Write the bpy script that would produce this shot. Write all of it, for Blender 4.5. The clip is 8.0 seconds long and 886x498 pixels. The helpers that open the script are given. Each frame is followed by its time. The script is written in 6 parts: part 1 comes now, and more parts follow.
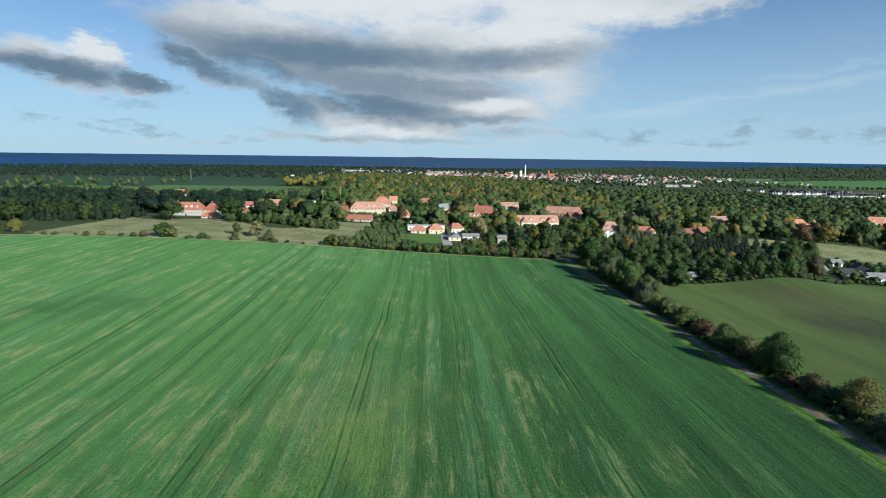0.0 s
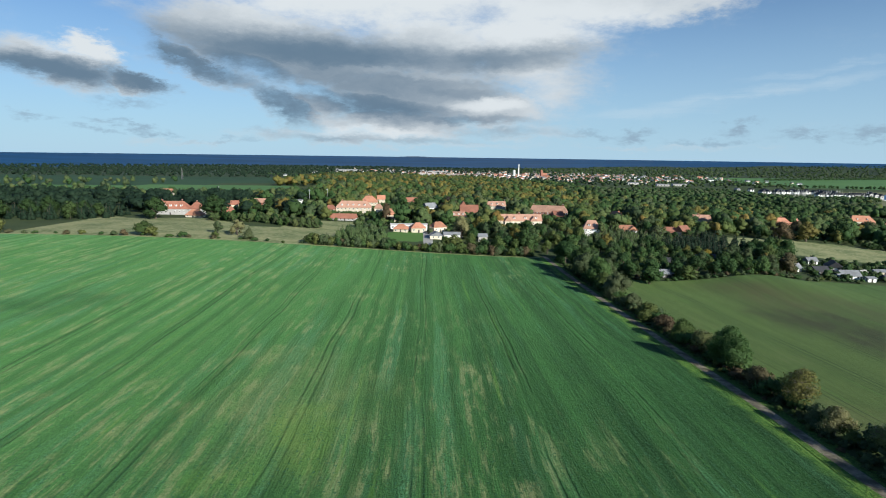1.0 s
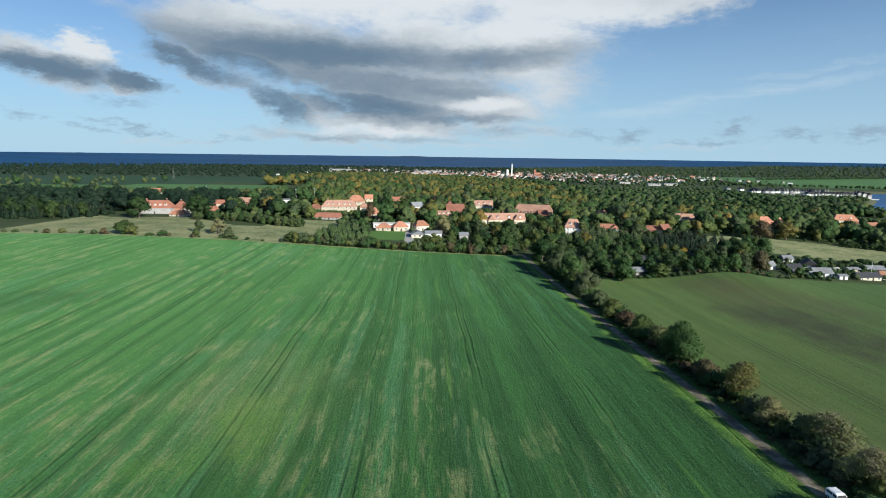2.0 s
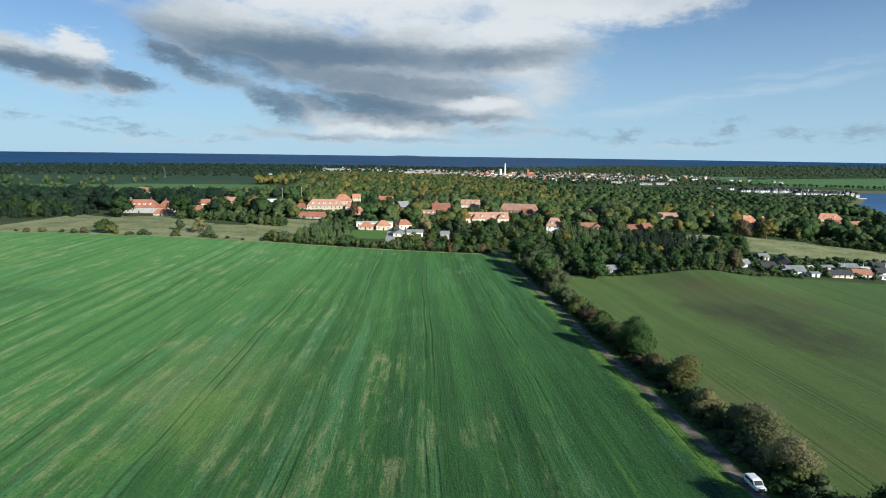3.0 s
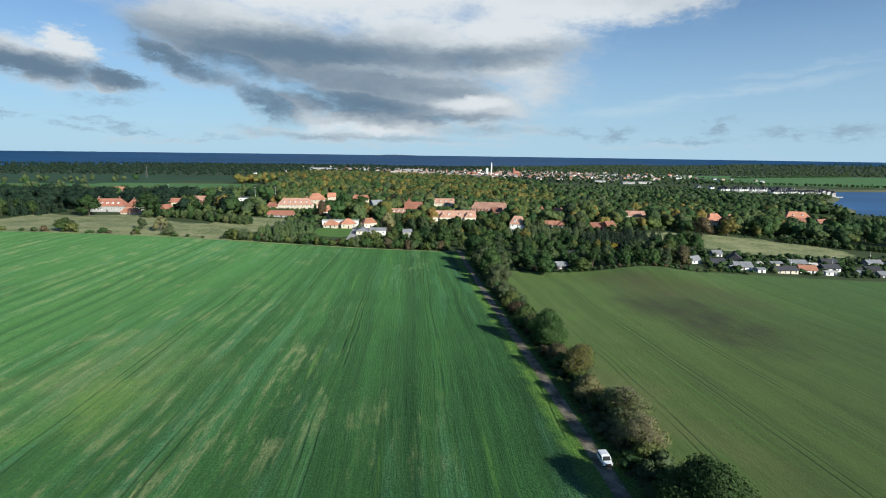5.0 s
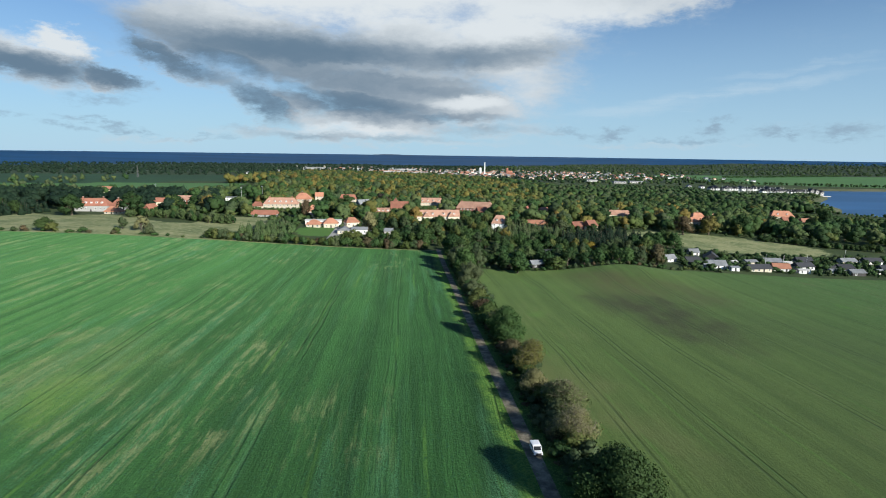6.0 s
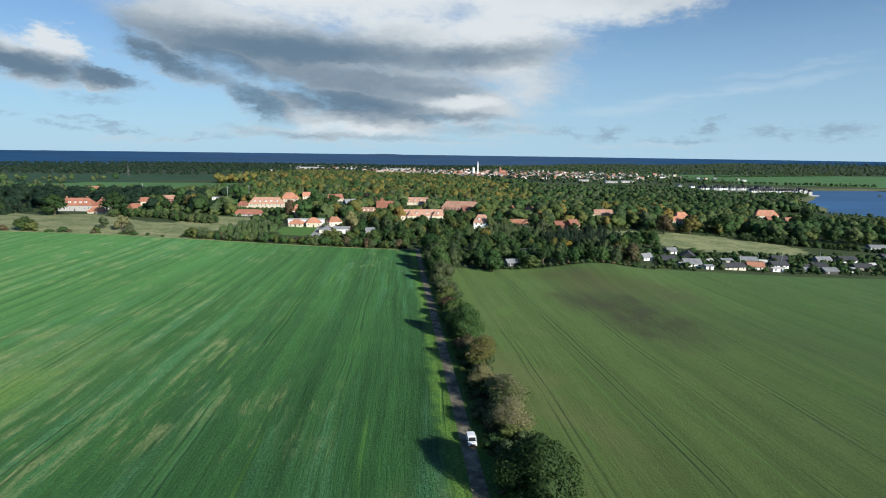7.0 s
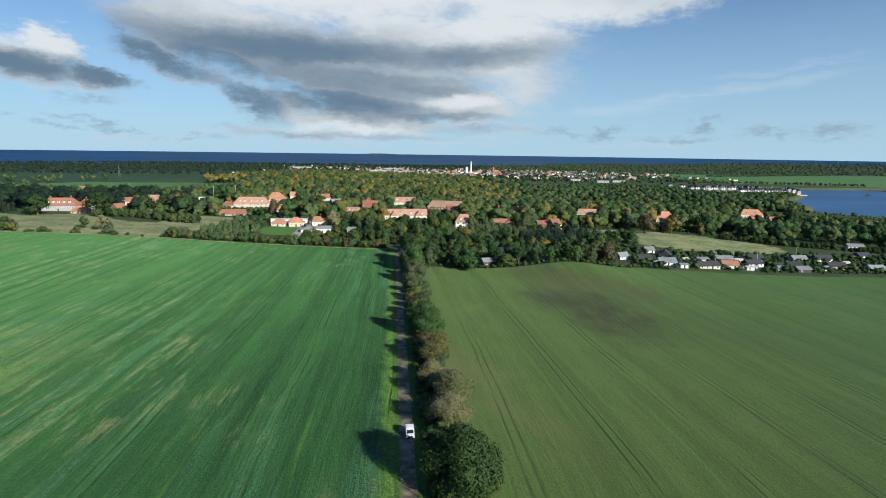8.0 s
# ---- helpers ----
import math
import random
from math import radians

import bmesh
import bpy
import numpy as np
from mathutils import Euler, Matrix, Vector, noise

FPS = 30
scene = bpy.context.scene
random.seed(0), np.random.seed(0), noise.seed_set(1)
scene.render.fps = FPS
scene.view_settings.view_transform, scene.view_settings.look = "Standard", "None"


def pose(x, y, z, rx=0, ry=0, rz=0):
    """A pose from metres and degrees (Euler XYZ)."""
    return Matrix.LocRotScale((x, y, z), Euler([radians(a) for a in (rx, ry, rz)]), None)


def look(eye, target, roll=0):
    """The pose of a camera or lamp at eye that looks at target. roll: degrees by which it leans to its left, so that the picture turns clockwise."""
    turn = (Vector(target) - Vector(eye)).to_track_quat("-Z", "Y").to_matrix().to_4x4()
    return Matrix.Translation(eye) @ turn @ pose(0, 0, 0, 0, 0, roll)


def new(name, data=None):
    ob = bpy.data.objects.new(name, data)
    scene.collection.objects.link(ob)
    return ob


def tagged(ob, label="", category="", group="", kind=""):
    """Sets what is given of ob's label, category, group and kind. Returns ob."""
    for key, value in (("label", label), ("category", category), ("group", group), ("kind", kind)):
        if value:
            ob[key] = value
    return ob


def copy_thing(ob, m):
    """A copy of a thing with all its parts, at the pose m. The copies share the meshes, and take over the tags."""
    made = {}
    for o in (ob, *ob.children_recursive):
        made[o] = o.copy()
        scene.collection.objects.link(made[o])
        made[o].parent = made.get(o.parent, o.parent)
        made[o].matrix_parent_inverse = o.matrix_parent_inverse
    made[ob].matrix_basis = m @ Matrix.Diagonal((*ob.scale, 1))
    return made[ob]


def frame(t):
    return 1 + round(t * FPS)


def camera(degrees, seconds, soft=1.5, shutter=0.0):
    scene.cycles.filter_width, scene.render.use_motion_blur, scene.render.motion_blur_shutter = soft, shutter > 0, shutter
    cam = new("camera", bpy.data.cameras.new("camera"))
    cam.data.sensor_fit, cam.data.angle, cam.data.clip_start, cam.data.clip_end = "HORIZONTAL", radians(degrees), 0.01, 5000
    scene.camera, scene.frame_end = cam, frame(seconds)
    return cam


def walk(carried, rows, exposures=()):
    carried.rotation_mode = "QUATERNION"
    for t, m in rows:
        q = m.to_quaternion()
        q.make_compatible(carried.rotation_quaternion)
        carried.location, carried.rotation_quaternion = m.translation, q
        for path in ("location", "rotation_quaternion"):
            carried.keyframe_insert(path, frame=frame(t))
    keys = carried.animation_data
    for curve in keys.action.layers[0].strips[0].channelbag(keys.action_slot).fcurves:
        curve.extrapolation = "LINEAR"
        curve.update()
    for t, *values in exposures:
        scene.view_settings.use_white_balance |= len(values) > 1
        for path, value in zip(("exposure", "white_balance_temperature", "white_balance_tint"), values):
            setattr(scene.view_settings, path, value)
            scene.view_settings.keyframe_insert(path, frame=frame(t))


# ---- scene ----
cam = camera(77.3, 8.0, soft=1.0)


def eye_at(t):
    """The drone's glide: sideways to the right, slowly back and turning right."""
    x = 2.66 + 9.742 * t + 0.0505 * t * t
    y = 5.80 - 3.579 * t - 0.0538 * t * t
    z = 51.63 - 0.178 * t + 0.0431 * t * t
    return pose(x, y, z) @ pose(0, 0, 0, 0, 0, -2.826 - 0.4051 * t) @ pose(0, 0, 0, 80.375 - 0.0372 * t) @ pose(0, 0, 0, 0, 0, 0.78)


walk(cam, [(t / 2, eye_at(t / 2)) for t in range(17)])

# ---- light ----
SUN_TURN, SUN_HEIGHT = 141.0, 23.0
scene.view_settings.exposure = 0.73

sun = new("sun", bpy.data.lights.new("sun", "SUN"))
sun.data.energy, sun.data.angle, sun.data.color = 4.3, radians(0.5), (0.97, 0.945, 0.86)
sun_way = Vector((math.sin(radians(SUN_TURN)) * math.cos(radians(SUN_HEIGHT)), math.cos(radians(SUN_TURN)) * math.cos(radians(SUN_HEIGHT)), math.sin(radians(SUN_HEIGHT))))
sun.matrix_world = look(sun_way * 300, (0, 0, 0))


class Nodes:
    """Short-hand for building node trees."""

    def __init__(self, tree):
        self.tree = tree

    def add(self, kind, out=0, ins=(), **props):
        n = self.tree.nodes.new(kind)
        if "operation" in props:
            n.operation = props["operation"]
        if "use_clamp" in props:
            n.use_clamp = props["use_clamp"]
        if "interpolation_type" in props:
            n.interpolation_type = props["interpolation_type"]
        if "data_type" in props:
            n.data_type, n.blend_type = props["data_type"], props["blend_type"]
        if "vector_type" in props:
            n.vector_type = props["vector_type"]
        for k, v in dict(ins).items():
            self.put(n.inputs[k], v)
        return n.outputs[out] if out is not None else n

    def put(self, sock, v):
        if isinstance(v, bpy.types.NodeSocket):
            self.tree.links.new(v, sock)
        else:
            sock.default_value = v

    def math(self, op, a, b=0.0, c=0.0, clamp=False):
        return self.add("ShaderNodeMath", 0, {0: a, 1: b, 2: c}, operation=op, use_clamp=clamp)

    def vmath(self, op, a, b=(0, 0, 0), out=0):
        return self.add("ShaderNodeVectorMath", out, {0: a, 1: b}, operation=op)

    def range(self, v, a, b, c=0.0, d=1.0, smooth=True):
        return self.add("ShaderNodeMapRange", 0, {0: v, 1: a, 2: b, 3: c, 4: d}, interpolation_type="SMOOTHSTEP" if smooth else "LINEAR")

    def noise(self, vec, scale, detail=4.0, rough=0.55, out=0, distortion=0.0):
        return self.add("ShaderNodeTexNoise", out, {"Vector": vec, "Scale": scale, "Detail": detail, "Roughness": rough, "Distortion": distortion})

    def mix(self, f, a, b, blend="MIX"):
        n = self.add("ShaderNodeMix", None, data_type="RGBA", blend_type=blend)
        for i, v in ((0, f), (6, a), (7, b)):
            if isinstance(v, tuple) and len(v) == 3:
                v = (*v, 1)
            self.put(n.inputs[i], v)
        return n.outputs[2]

    def mapping(self, vec, loc=(0, 0, 0), rot=(0, 0, 0), scale=(1, 1, 1), kind="POINT"):
        return self.add("ShaderNodeMapping", 0, {"Vector": vec, "Location": loc, "Rotation": rot, "Scale": scale}, vector_type=kind)


world = bpy.data.worlds.new("sky")
scene.world = world
world.use_nodes = True
world.node_tree.nodes.clear()
w = Nodes(world.node_tree)
air = w.add("ShaderNodeTexSky", None)
air.sky_type, air.sun_disc, air.sun_elevation, air.sun_rotation = "NISHITA", False, radians(SUN_HEIGHT), radians(SUN_TURN)
air.altitude, air.air_density, air.dust_density, air.ozone_density = 50.0, 1.0, 0.2, 3.5
sky = air.outputs[0]
# heading (degrees right of north) and height (degrees) of each part of the sky
up = w.add("ShaderNodeTexCoord", "Generated")
sep = w.add("ShaderNodeSeparateXYZ", None, {0: up})
heading = w.math("MULTIPLY", w.math("ARCTAN2", sep.outputs[0], sep.outputs[1]), 57.2958)
height = w.math("MULTIPLY", w.math("ARCSINE", sep.outputs[2]), 57.2958)
place = w.add("ShaderNodeCombineXYZ", 0, {0: heading, 1: height})
stretch = w.mapping(place, scale=(0.45, 1.0, 1.0))
warp_a = w.vmath("MULTIPLY", w.vmath("SUBTRACT", w.noise(stretch, 0.28, 6, 0.6, 1), (0.5, 0.5, 0.5)), (7.0, 2.8, 0))
warp_b = w.vmath("MULTIPLY", w.vmath("SUBTRACT", w.noise(stretch, 1.3, 7, 0.68, 1), (0.5, 0.5, 0.5)), (4.4, 2.3, 0))
ragged = w.vmath("ADD", place, w.vmath("ADD", warp_a, warp_b))


calm = w.vmath("ADD", place, w.vmath("ADD", w.vmath("MULTIPLY", warp_a, (0.8, 0.8, 0)), w.vmath("MULTIPLY", warp_b, (0.35, 0.5, 0))))


def bank(blobs, hard=1.3, ragged=ragged):
    """The densest of some soft ovals: heading, height, half width, half height, lean, strength."""
    total = None
    for a, e, rx, ry, lean, strong in blobs:
        m = w.mapping(ragged, (a, e, 0), (0, 0, radians(lean)), (rx, ry, 1), "TEXTURE")
        d = w.range(w.vmath("LENGTH", m, out=1), hard, 0.15, 0.0, strong)
        total = d if total is None else w.math("MAXIMUM", total, d)
    return total


CLOUD = [
    (-3.7, 16.1, 24.3, 5.6, 0, 1),
    (16.9, 14.7, 13.9, 3.5, 4, 1),
    (25.9, 13.7, 6.6, 2.1, 4, 0.9),
    (-9.2, 9.2, 15.0, 4.1, -6, 1),
    (-16.2, 11.0, 10.2, 3.8, 0, 1),
    (0.6, 5.9, 13.8, 4.0, -4, 1),
    (10.6, 10.5, 9.3, 4.9, 6, 1),
    (1.7, 10.1, 12.1, 4.1, 0, 1),
    (14.1, 6.8, 6.0, 3.7, 0, 0.6),
    (8.0, 4.6, 6.8, 2.5, 0, 1),
    (-1.1, 3.1, 10.6, 1.9, 0, 0.95),
    (-30.7, 6.8, 5.6, 2.2, -8, 1),
    (-24.5, 14.6, 7.5, 2.2, 0, 0.75),
    (-20.5, 8.7, 4.6, 1.0, -22, 0.9),
    (-28.7, 8.4, 2.9, 1.5, -14, 0.95),
    (-25.0, 6.1, 4.1, 1.2, -14, 1),
    (-19.7, 7.6, 5.6, 1.4, -22, 0.75),
    (-12.5, 4.7, 4.2, 1.8, -28, 0.7),
    (-9.1, 4.3, 4.8, 1.8, -10, 0.8),
    (-15.5, 6.4, 6.0, 1.3, -24, 0.55),
    (-5.0, 1.8, 14.2, 1.1, 0, 0.6),
    (2.9, 1.1, 13.5, 0.6, 0, 0.4),
    (-21.5, 1.0, 7.4, 0.5, 0, 0.3),
    (24.5, 1.0, 12.0, 0.4, 0, 0.3),
    (10.9, 2.4, 7.3, 1.2, 0, 0.45),
]
SHADE = [
    (-5.0, 7.4, 15.0, 3.2, -3, 0.66),
    (-9.0, 9.5, 15.0, 1.7, -2, 0.95),
    (-15.5, 8.3, 6.0, 1.3, -18, 0.9),
    (-4.5, 4.7, 9.0, 1.4, -5, 1.0),
    (-8.5, 5.3, 5.0, 1.1, -20, 0.9),
    (3.0, 6.2, 8.0, 0.9, 0, 0.6),
    (8.0, 9.3, 9.0, 1.4, 5, 0.7),
    (-31.5, 6.6, 5.6, 1.0, -4, 1),
    (-24.6, 6.2, 3.9, 0.9, -14, 1),
    (-20.2, 8.0, 6.5, 1.2, -20, 1.0),
    (-12.5, 4.6, 3.2, 1.3, -28, 1.1),
    (3.5, 3.4, 7.4, 0.5, 0, 0.65),
    (-8.3, 1.6, 4.9, 0.4, 0, 0.4),
    (0.6, 1.4, 6.8, 0.3, 0, 0.4),
    (8.6, 2.3, 4.5, 0.4, 0, 0.4),
]
GLEAM = [
    (-29.0, 8.9, 3.6, 1.2, -10, 0.9),
    (7.6, 4.9, 3.6, 0.6, 0, 0.75),
    (1.0, 7.7, 7.0, 0.4, -2, 0.22),
    (-4.5, 2.2, 6.0, 0.4, 0, 0.45),
    (-1.0, 13.9, 15.0, 1.7, 0, 0.85),
    (13.0, 12.6, 10.1, 2.0, 0, 0.65),
    (12.4, 6.8, 3.3, 2.4, 0, 0.3),
]
WISPS = [
    (31.1, 2.7, 1.8, 0.7, 8, 1),
    (21.8, 2.2, 1.9, 0.6, 6, 0.9),
    (35.9, 2.0, 2.5, 0.5, 4, 0.8),
    (41.0, 2.1, 2.6, 0.8, 4, 0.9),
    (28.4, 1.5, 3.8, 0.4, 0, 0.7),
    (17.0, 2.2, 3.3, 0.5, 0, 0.6),
    (-25.9, 2.4, 3.0, 0.4, -6, 0.8),
    (-28.8, 1.8, 2.0, 0.3, -6, 0.7),
    (-23.8, 1.8, 2.2, 0.4, -4, 0.8),
    (-32.5, 2.8, 1.5, 0.4, -6, 0.7),
    (-25.7, 4.4, 3.0, 0.6, -2, 0.6),
    (-17.7, 1.1, 3.9, 0.3, 0, 0.5),
    (-13.1, 2.1, 3.1, 0.4, 0, 0.5),
]
STREAKS = [
    (31.2, 5.7, 12.1, 0.6, 8, 0.38),
    (36.6, 7.6, 6.4, 0.4, 7, 0.25),
    (22.7, 4.1, 7.7, 0.7, 5, 0.3),
]
cover = bank(CLOUD)
grain = w.noise(stretch, 0.55, 8, 0.6)
cover = w.range(w.math("ADD", cover, w.math("MULTIPLY", w.math("SUBTRACT", grain, 0.5), 0.85)), 0.04, 0.86)
shade = w.math("SUBTRACT", bank(SHADE, 1.7, calm), bank(GLEAM, 1.6, calm))
shade = w.math("ADD", shade, w.math("MULTIPLY", w.math("SUBTRACT", w.noise(w.mapping(place, scale=(0.25, 1.0, 1.0)), 0.30, 3, 0.5), 0.5), 0.35))
shade = w.math("ADD", shade, w.math("MULTIPLY", w.math("SUBTRACT", w.noise(w.mapping(calm, scale=(0.4, 1.0, 1.0)), 0.9, 6, 0.6), 0.5), 0.32))
shade = w.range(shade, -0.50, 1.02)
lit = w.mix(shade, (0.56, 0.605, 0.635), (0.108, 0.170, 0.238))
wisp = w.math("MULTIPLY", bank(WISPS), w.range(w.noise(stretch, 1.5, 6, 0.65), 0.34, 0.58))
# a thin veil towards the horizon, and cirrus streaks
veil = w.range(height, 17.0, 0.0, 0.05, 0.84, False)
cirrus = w.noise(w.mapping(place, rot=(0, 0, radians(-6)), scale=(0.035, 0.8, 1.0)), 1.0, 7, 0.6)
cirrus = w.math("MULTIPLY", w.range(cirrus, 0.46, 0.72), w.range(height, 14.0, 6.0, 0.0, 0.75))
SKY = 0.058
blue = w.vmath("MULTIPLY", sky, (SKY * 0.64, SKY * 0.98, SKY * 1.32))
blue = w.mix(w.math("MAXIMUM", veil, cirrus), blue, (0.35, 0.52, 0.66))
streak = w.math("MULTIPLY", bank(STREAKS, 1.3, calm), w.range(w.noise(w.mapping(place, rot=(0, 0, radians(-8)), scale=(0.12, 1.2, 1.0)), 1.0, 5, 0.6), 0.30, 0.62))
blue = w.mix(streak, blue, (0.46, 0.56, 0.63))
blue = w.mix(w.math("MULTIPLY", wisp, 0.85), blue, (0.21, 0.30, 0.39))
full = w.mix(cover, blue, lit)
w.tree.links.new(w.add("ShaderNodeBackground", 0, {"Color": full, "Strength": 0.78}), w.add("ShaderNodeOutputWorld", None).inputs[0])

# ---- materials ----


def material(name):
    m = bpy.data.materials.new(name)
    m.use_nodes = True
    m.node_tree.nodes.clear()
    n = Nodes(m.node_tree)
    b = n.add("ShaderNodeBsdfPrincipled", None)
    n.tree.links.new(b.outputs[0], n.add("ShaderNodeOutputMaterial", None).inputs[0])
    return m, n, b


def plain(name, colour, rough=0.8, vary=0.15, scale=0.7, metal=0.0, spec=0.5):
    """A surface with stains at two scales and slight differences from thing to thing."""
    m, n, b = material(name)
    at = n.add("ShaderNodeNewGeometry", "Position")
    big, small = n.noise(at, scale, 4), n.noise(at, scale * 7, 5)
    f = n.math("ADD", n.math("MULTIPLY", big, 0.6), n.math("MULTIPLY", small, 0.4))
    f = n.math("ADD", f, n.math("MULTIPLY", n.math("SUBTRACT", n.add("ShaderNodeObjectInfo", "Random"), 0.5), 0.5))
    dark, light = tuple(c * (1 - vary) for c in colour), tuple(min(1, c * (1 + vary)) for c in colour)
    n.put(b.inputs["Base Color"], n.mix(n.range(f, 0.25, 0.75), dark, light))
    b.inputs["Roughness"].default_value, b.inputs["Metallic"].default_value = rough, metal
    b.inputs["Specular IOR Level"].default_value = spec
    return m


def leafy(name, colours, rough=0.75, patch=0.02):
    """Foliage whose hue changes from tree to tree and from clump to clump."""
    m, n, b = material(name)
    at = n.add("ShaderNodeNewGeometry", "Position")
    isle = n.add("ShaderNodeNewGeometry", "Random Per Island")
    kind = n.add("ShaderNodeAttribute", None)
    kind.attribute_name = "tone"
    each = n.math("FRACT", n.math("ADD", n.add("ShaderNodeObjectInfo", "Random"), kind.outputs["Fac"]))
    tone = n.math("ADD", n.math("MULTIPLY", each, 0.62), n.math("MULTIPLY", n.range(n.noise(at, patch, 2), 0.32, 0.68), 0.38))
    ramp = n.add("ShaderNodeValToRGB", None, {0: tone})
    els = ramp.color_ramp.elements
    while len(els) < len(colours):
        els.new(0.5)
    for i, c in enumerate(colours):
        els[i].position, els[i].color = 0.12 + 0.76 * i / (len(colours) - 1), (c[0] * 0.74, c[1] * 0.80, c[2] * 0.84, 1)
    f = n.math("ADD", n.math("MULTIPLY", isle, 0.30), n.math("MULTIPLY", n.noise(at, 0.6, 3), 0.7))
    gain = n.range(f, 0.2, 0.8, 0.80, 1.22, False)
    n.put(b.inputs["Base Color"], n.vmath("MULTIPLY", ramp.outputs[0], n.add("ShaderNodeCombineXYZ", 0, {0: gain, 1: gain, 2: gain})))
    b.inputs["Roughness"].default_value = rough
    b.inputs["Specular IOR Level"].default_value = 0.2
    thru = n.add("ShaderNodeBsdfTranslucent", 0, {"Color": n.vmath("MULTIPLY", b.inputs["Base Color"].links[0].from_socket, (1.0, 1.25, 0.9))})
    both = n.add("ShaderNodeMixShader", None, {0: 0.20})
    n.tree.links.new(b.outputs[0], both.inputs[1])
    n.tree.links.new(thru, both.inputs[2])
    out = next(k for k in n.tree.nodes if k.type == "OUTPUT_MATERIAL")
    n.tree.links.new(both.outputs[0], out.inputs[0])
    return m


def field_mat(name, lean, low, mid, high, pale, pale_amount, lines, lush_side, relief, blotch=None, verge=None, bloom=0.0, passes=0.0, leafy_rows=0.0):
    """A sown field: drill rows and wheel tracks along the road, bands, thin patches, leafy speckle."""
    m, n, b = material(name)
    at = n.add("ShaderNodeNewGeometry", "Position")
    s = n.add("ShaderNodeSeparateXYZ", None, {0: at})
    drift = n.math("MULTIPLY", n.math("SUBTRACT", n.noise(at, 0.012, 2), 0.5), 5.0)
    across = n.math("SUBTRACT", n.math("ADD", s.outputs[0], drift), n.math("MULTIPLY", s.outputs[1], lean))

    def rows(along, z):
        return n.add("ShaderNodeCombineXYZ", 0, {0: across, 1: n.math("MULTIPLY", s.outputs[1], along), 2: z})

    wide = n.noise(rows(0.012, 0.0), 0.085, 3, 0.55)
    bands = n.noise(rows(0.02, 5.0), 0.32, 3, 0.6)
    thin = n.noise(rows(0.05, 3.0), 1.5, 4, 0.7)
    short = n.noise(rows(0.13, 14.0), 0.75, 4, 0.65)
    soil = n.noise(rows(0.45, 9.0), 0.020, 4, 0.6)
    spot = n.noise(rows(0.5, 2.0), 0.12, 4, 0.6)
    speck = n.noise(at, 1.7, 4, 0.75)
    grit = n.noise(at, 4.0, 3, 0.75)
    tone = n.math("ADD", n.math("MULTIPLY", wide, 0.30), n.math("ADD", n.math("MULTIPLY", bands, 0.38), n.math("ADD", n.math("MULTIPLY", thin, 0.17), n.math("MULTIPLY", spot, 0.15))))
    col = n.mix(n.range(tone, 0.40, 0.60), low, mid)
    side_a, side_b = lush_side
    lighter = n.range(n.math("ADD", across, n.math("MULTIPLY", n.math("SUBTRACT", soil, 0.5), 90.0)), side_a, side_b)
    col = n.mix(n.math("MULTIPLY", lighter, 0.62), col, high)
    leaf = n.math("MULTIPLY", n.range(speck, 0.48, 0.66), n.math("MULTIPLY", n.range(bands, 0.35, 0.6, 0.25, 0.9), n.math("ADD", 0.35, n.math("MULTIPLY", lighter, 0.75))))
    col = n.mix(n.math("MULTIPLY", leaf, 0.55), col, tuple(c * 1.45 + 0.008 for c in high))
    thick = n.math("MULTIPLY", n.range(n.math("ADD", n.math("MULTIPLY", n.noise(rows(0.05, 17.0), 0.22, 3), 0.6), n.math("MULTIPLY", soil, 0.4)), 0.50, 0.62), n.range(grit, 0.42, 0.60))
    col = n.mix(n.math("MULTIPLY", thick, leafy_rows), col, (0.070, 0.190, 0.095))
    col = n.mix(n.math("MULTIPLY", n.range(grit, 0.52, 0.38), 0.42), col, (0.008, 0.022, 0.008))
    poor = n.range(n.math("ADD", soil, n.math("MULTIPLY", n.math("ADD", lighter, -0.5), 0.16)), 0.42, 0.60)
    bare = n.math("MULTIPLY", poor, n.range(n.math("ADD", n.math("MULTIPLY", short, 0.60), n.math("ADD", n.math("MULTIPLY", bands, 0.20), n.math("MULTIPLY", spot, 0.30))), 0.54, 0.68))
    bare = n.math("MULTIPLY", bare, n.range(speck, 0.36, 0.56, 0.45, 1.0))
    col = n.mix(n.math("MULTIPLY", bare, pale_amount), col, pale)
    if passes:
        drill = n.math("PINGPONG", n.math("ADD", across, n.math("MULTIPLY", n.noise(rows(0.05, 6.0), 0.09, 2), 4.0)), 3.1)
        some = n.range(n.noise(rows(0.12, 8.0), 0.06, 3), 0.38, 0.58, 0.10, 1.0)
        dim = n.math("MULTIPLY", n.math("MULTIPLY", n.range(drill, 1.8, 2.4), some), passes)
        col = n.mix(dim, col, tuple(c * 0.70 for c in mid))
        seam = n.math("MULTIPLY", n.math("MULTIPLY", n.range(drill, 0.55, 0.2), n.range(n.noise(rows(0.15, 12.0), 0.11, 3), 0.52, 0.66)), passes)
        col = n.mix(seam, col, (0.075, 0.170, 0.030))
    weedy = n.range(n.noise(rows(0.7, 4.0), 0.045, 2), 0.68, 0.78)
    col = n.mix(n.math("MULTIPLY", weedy, 0.30), col, (0.075, 0.18, 0.024))
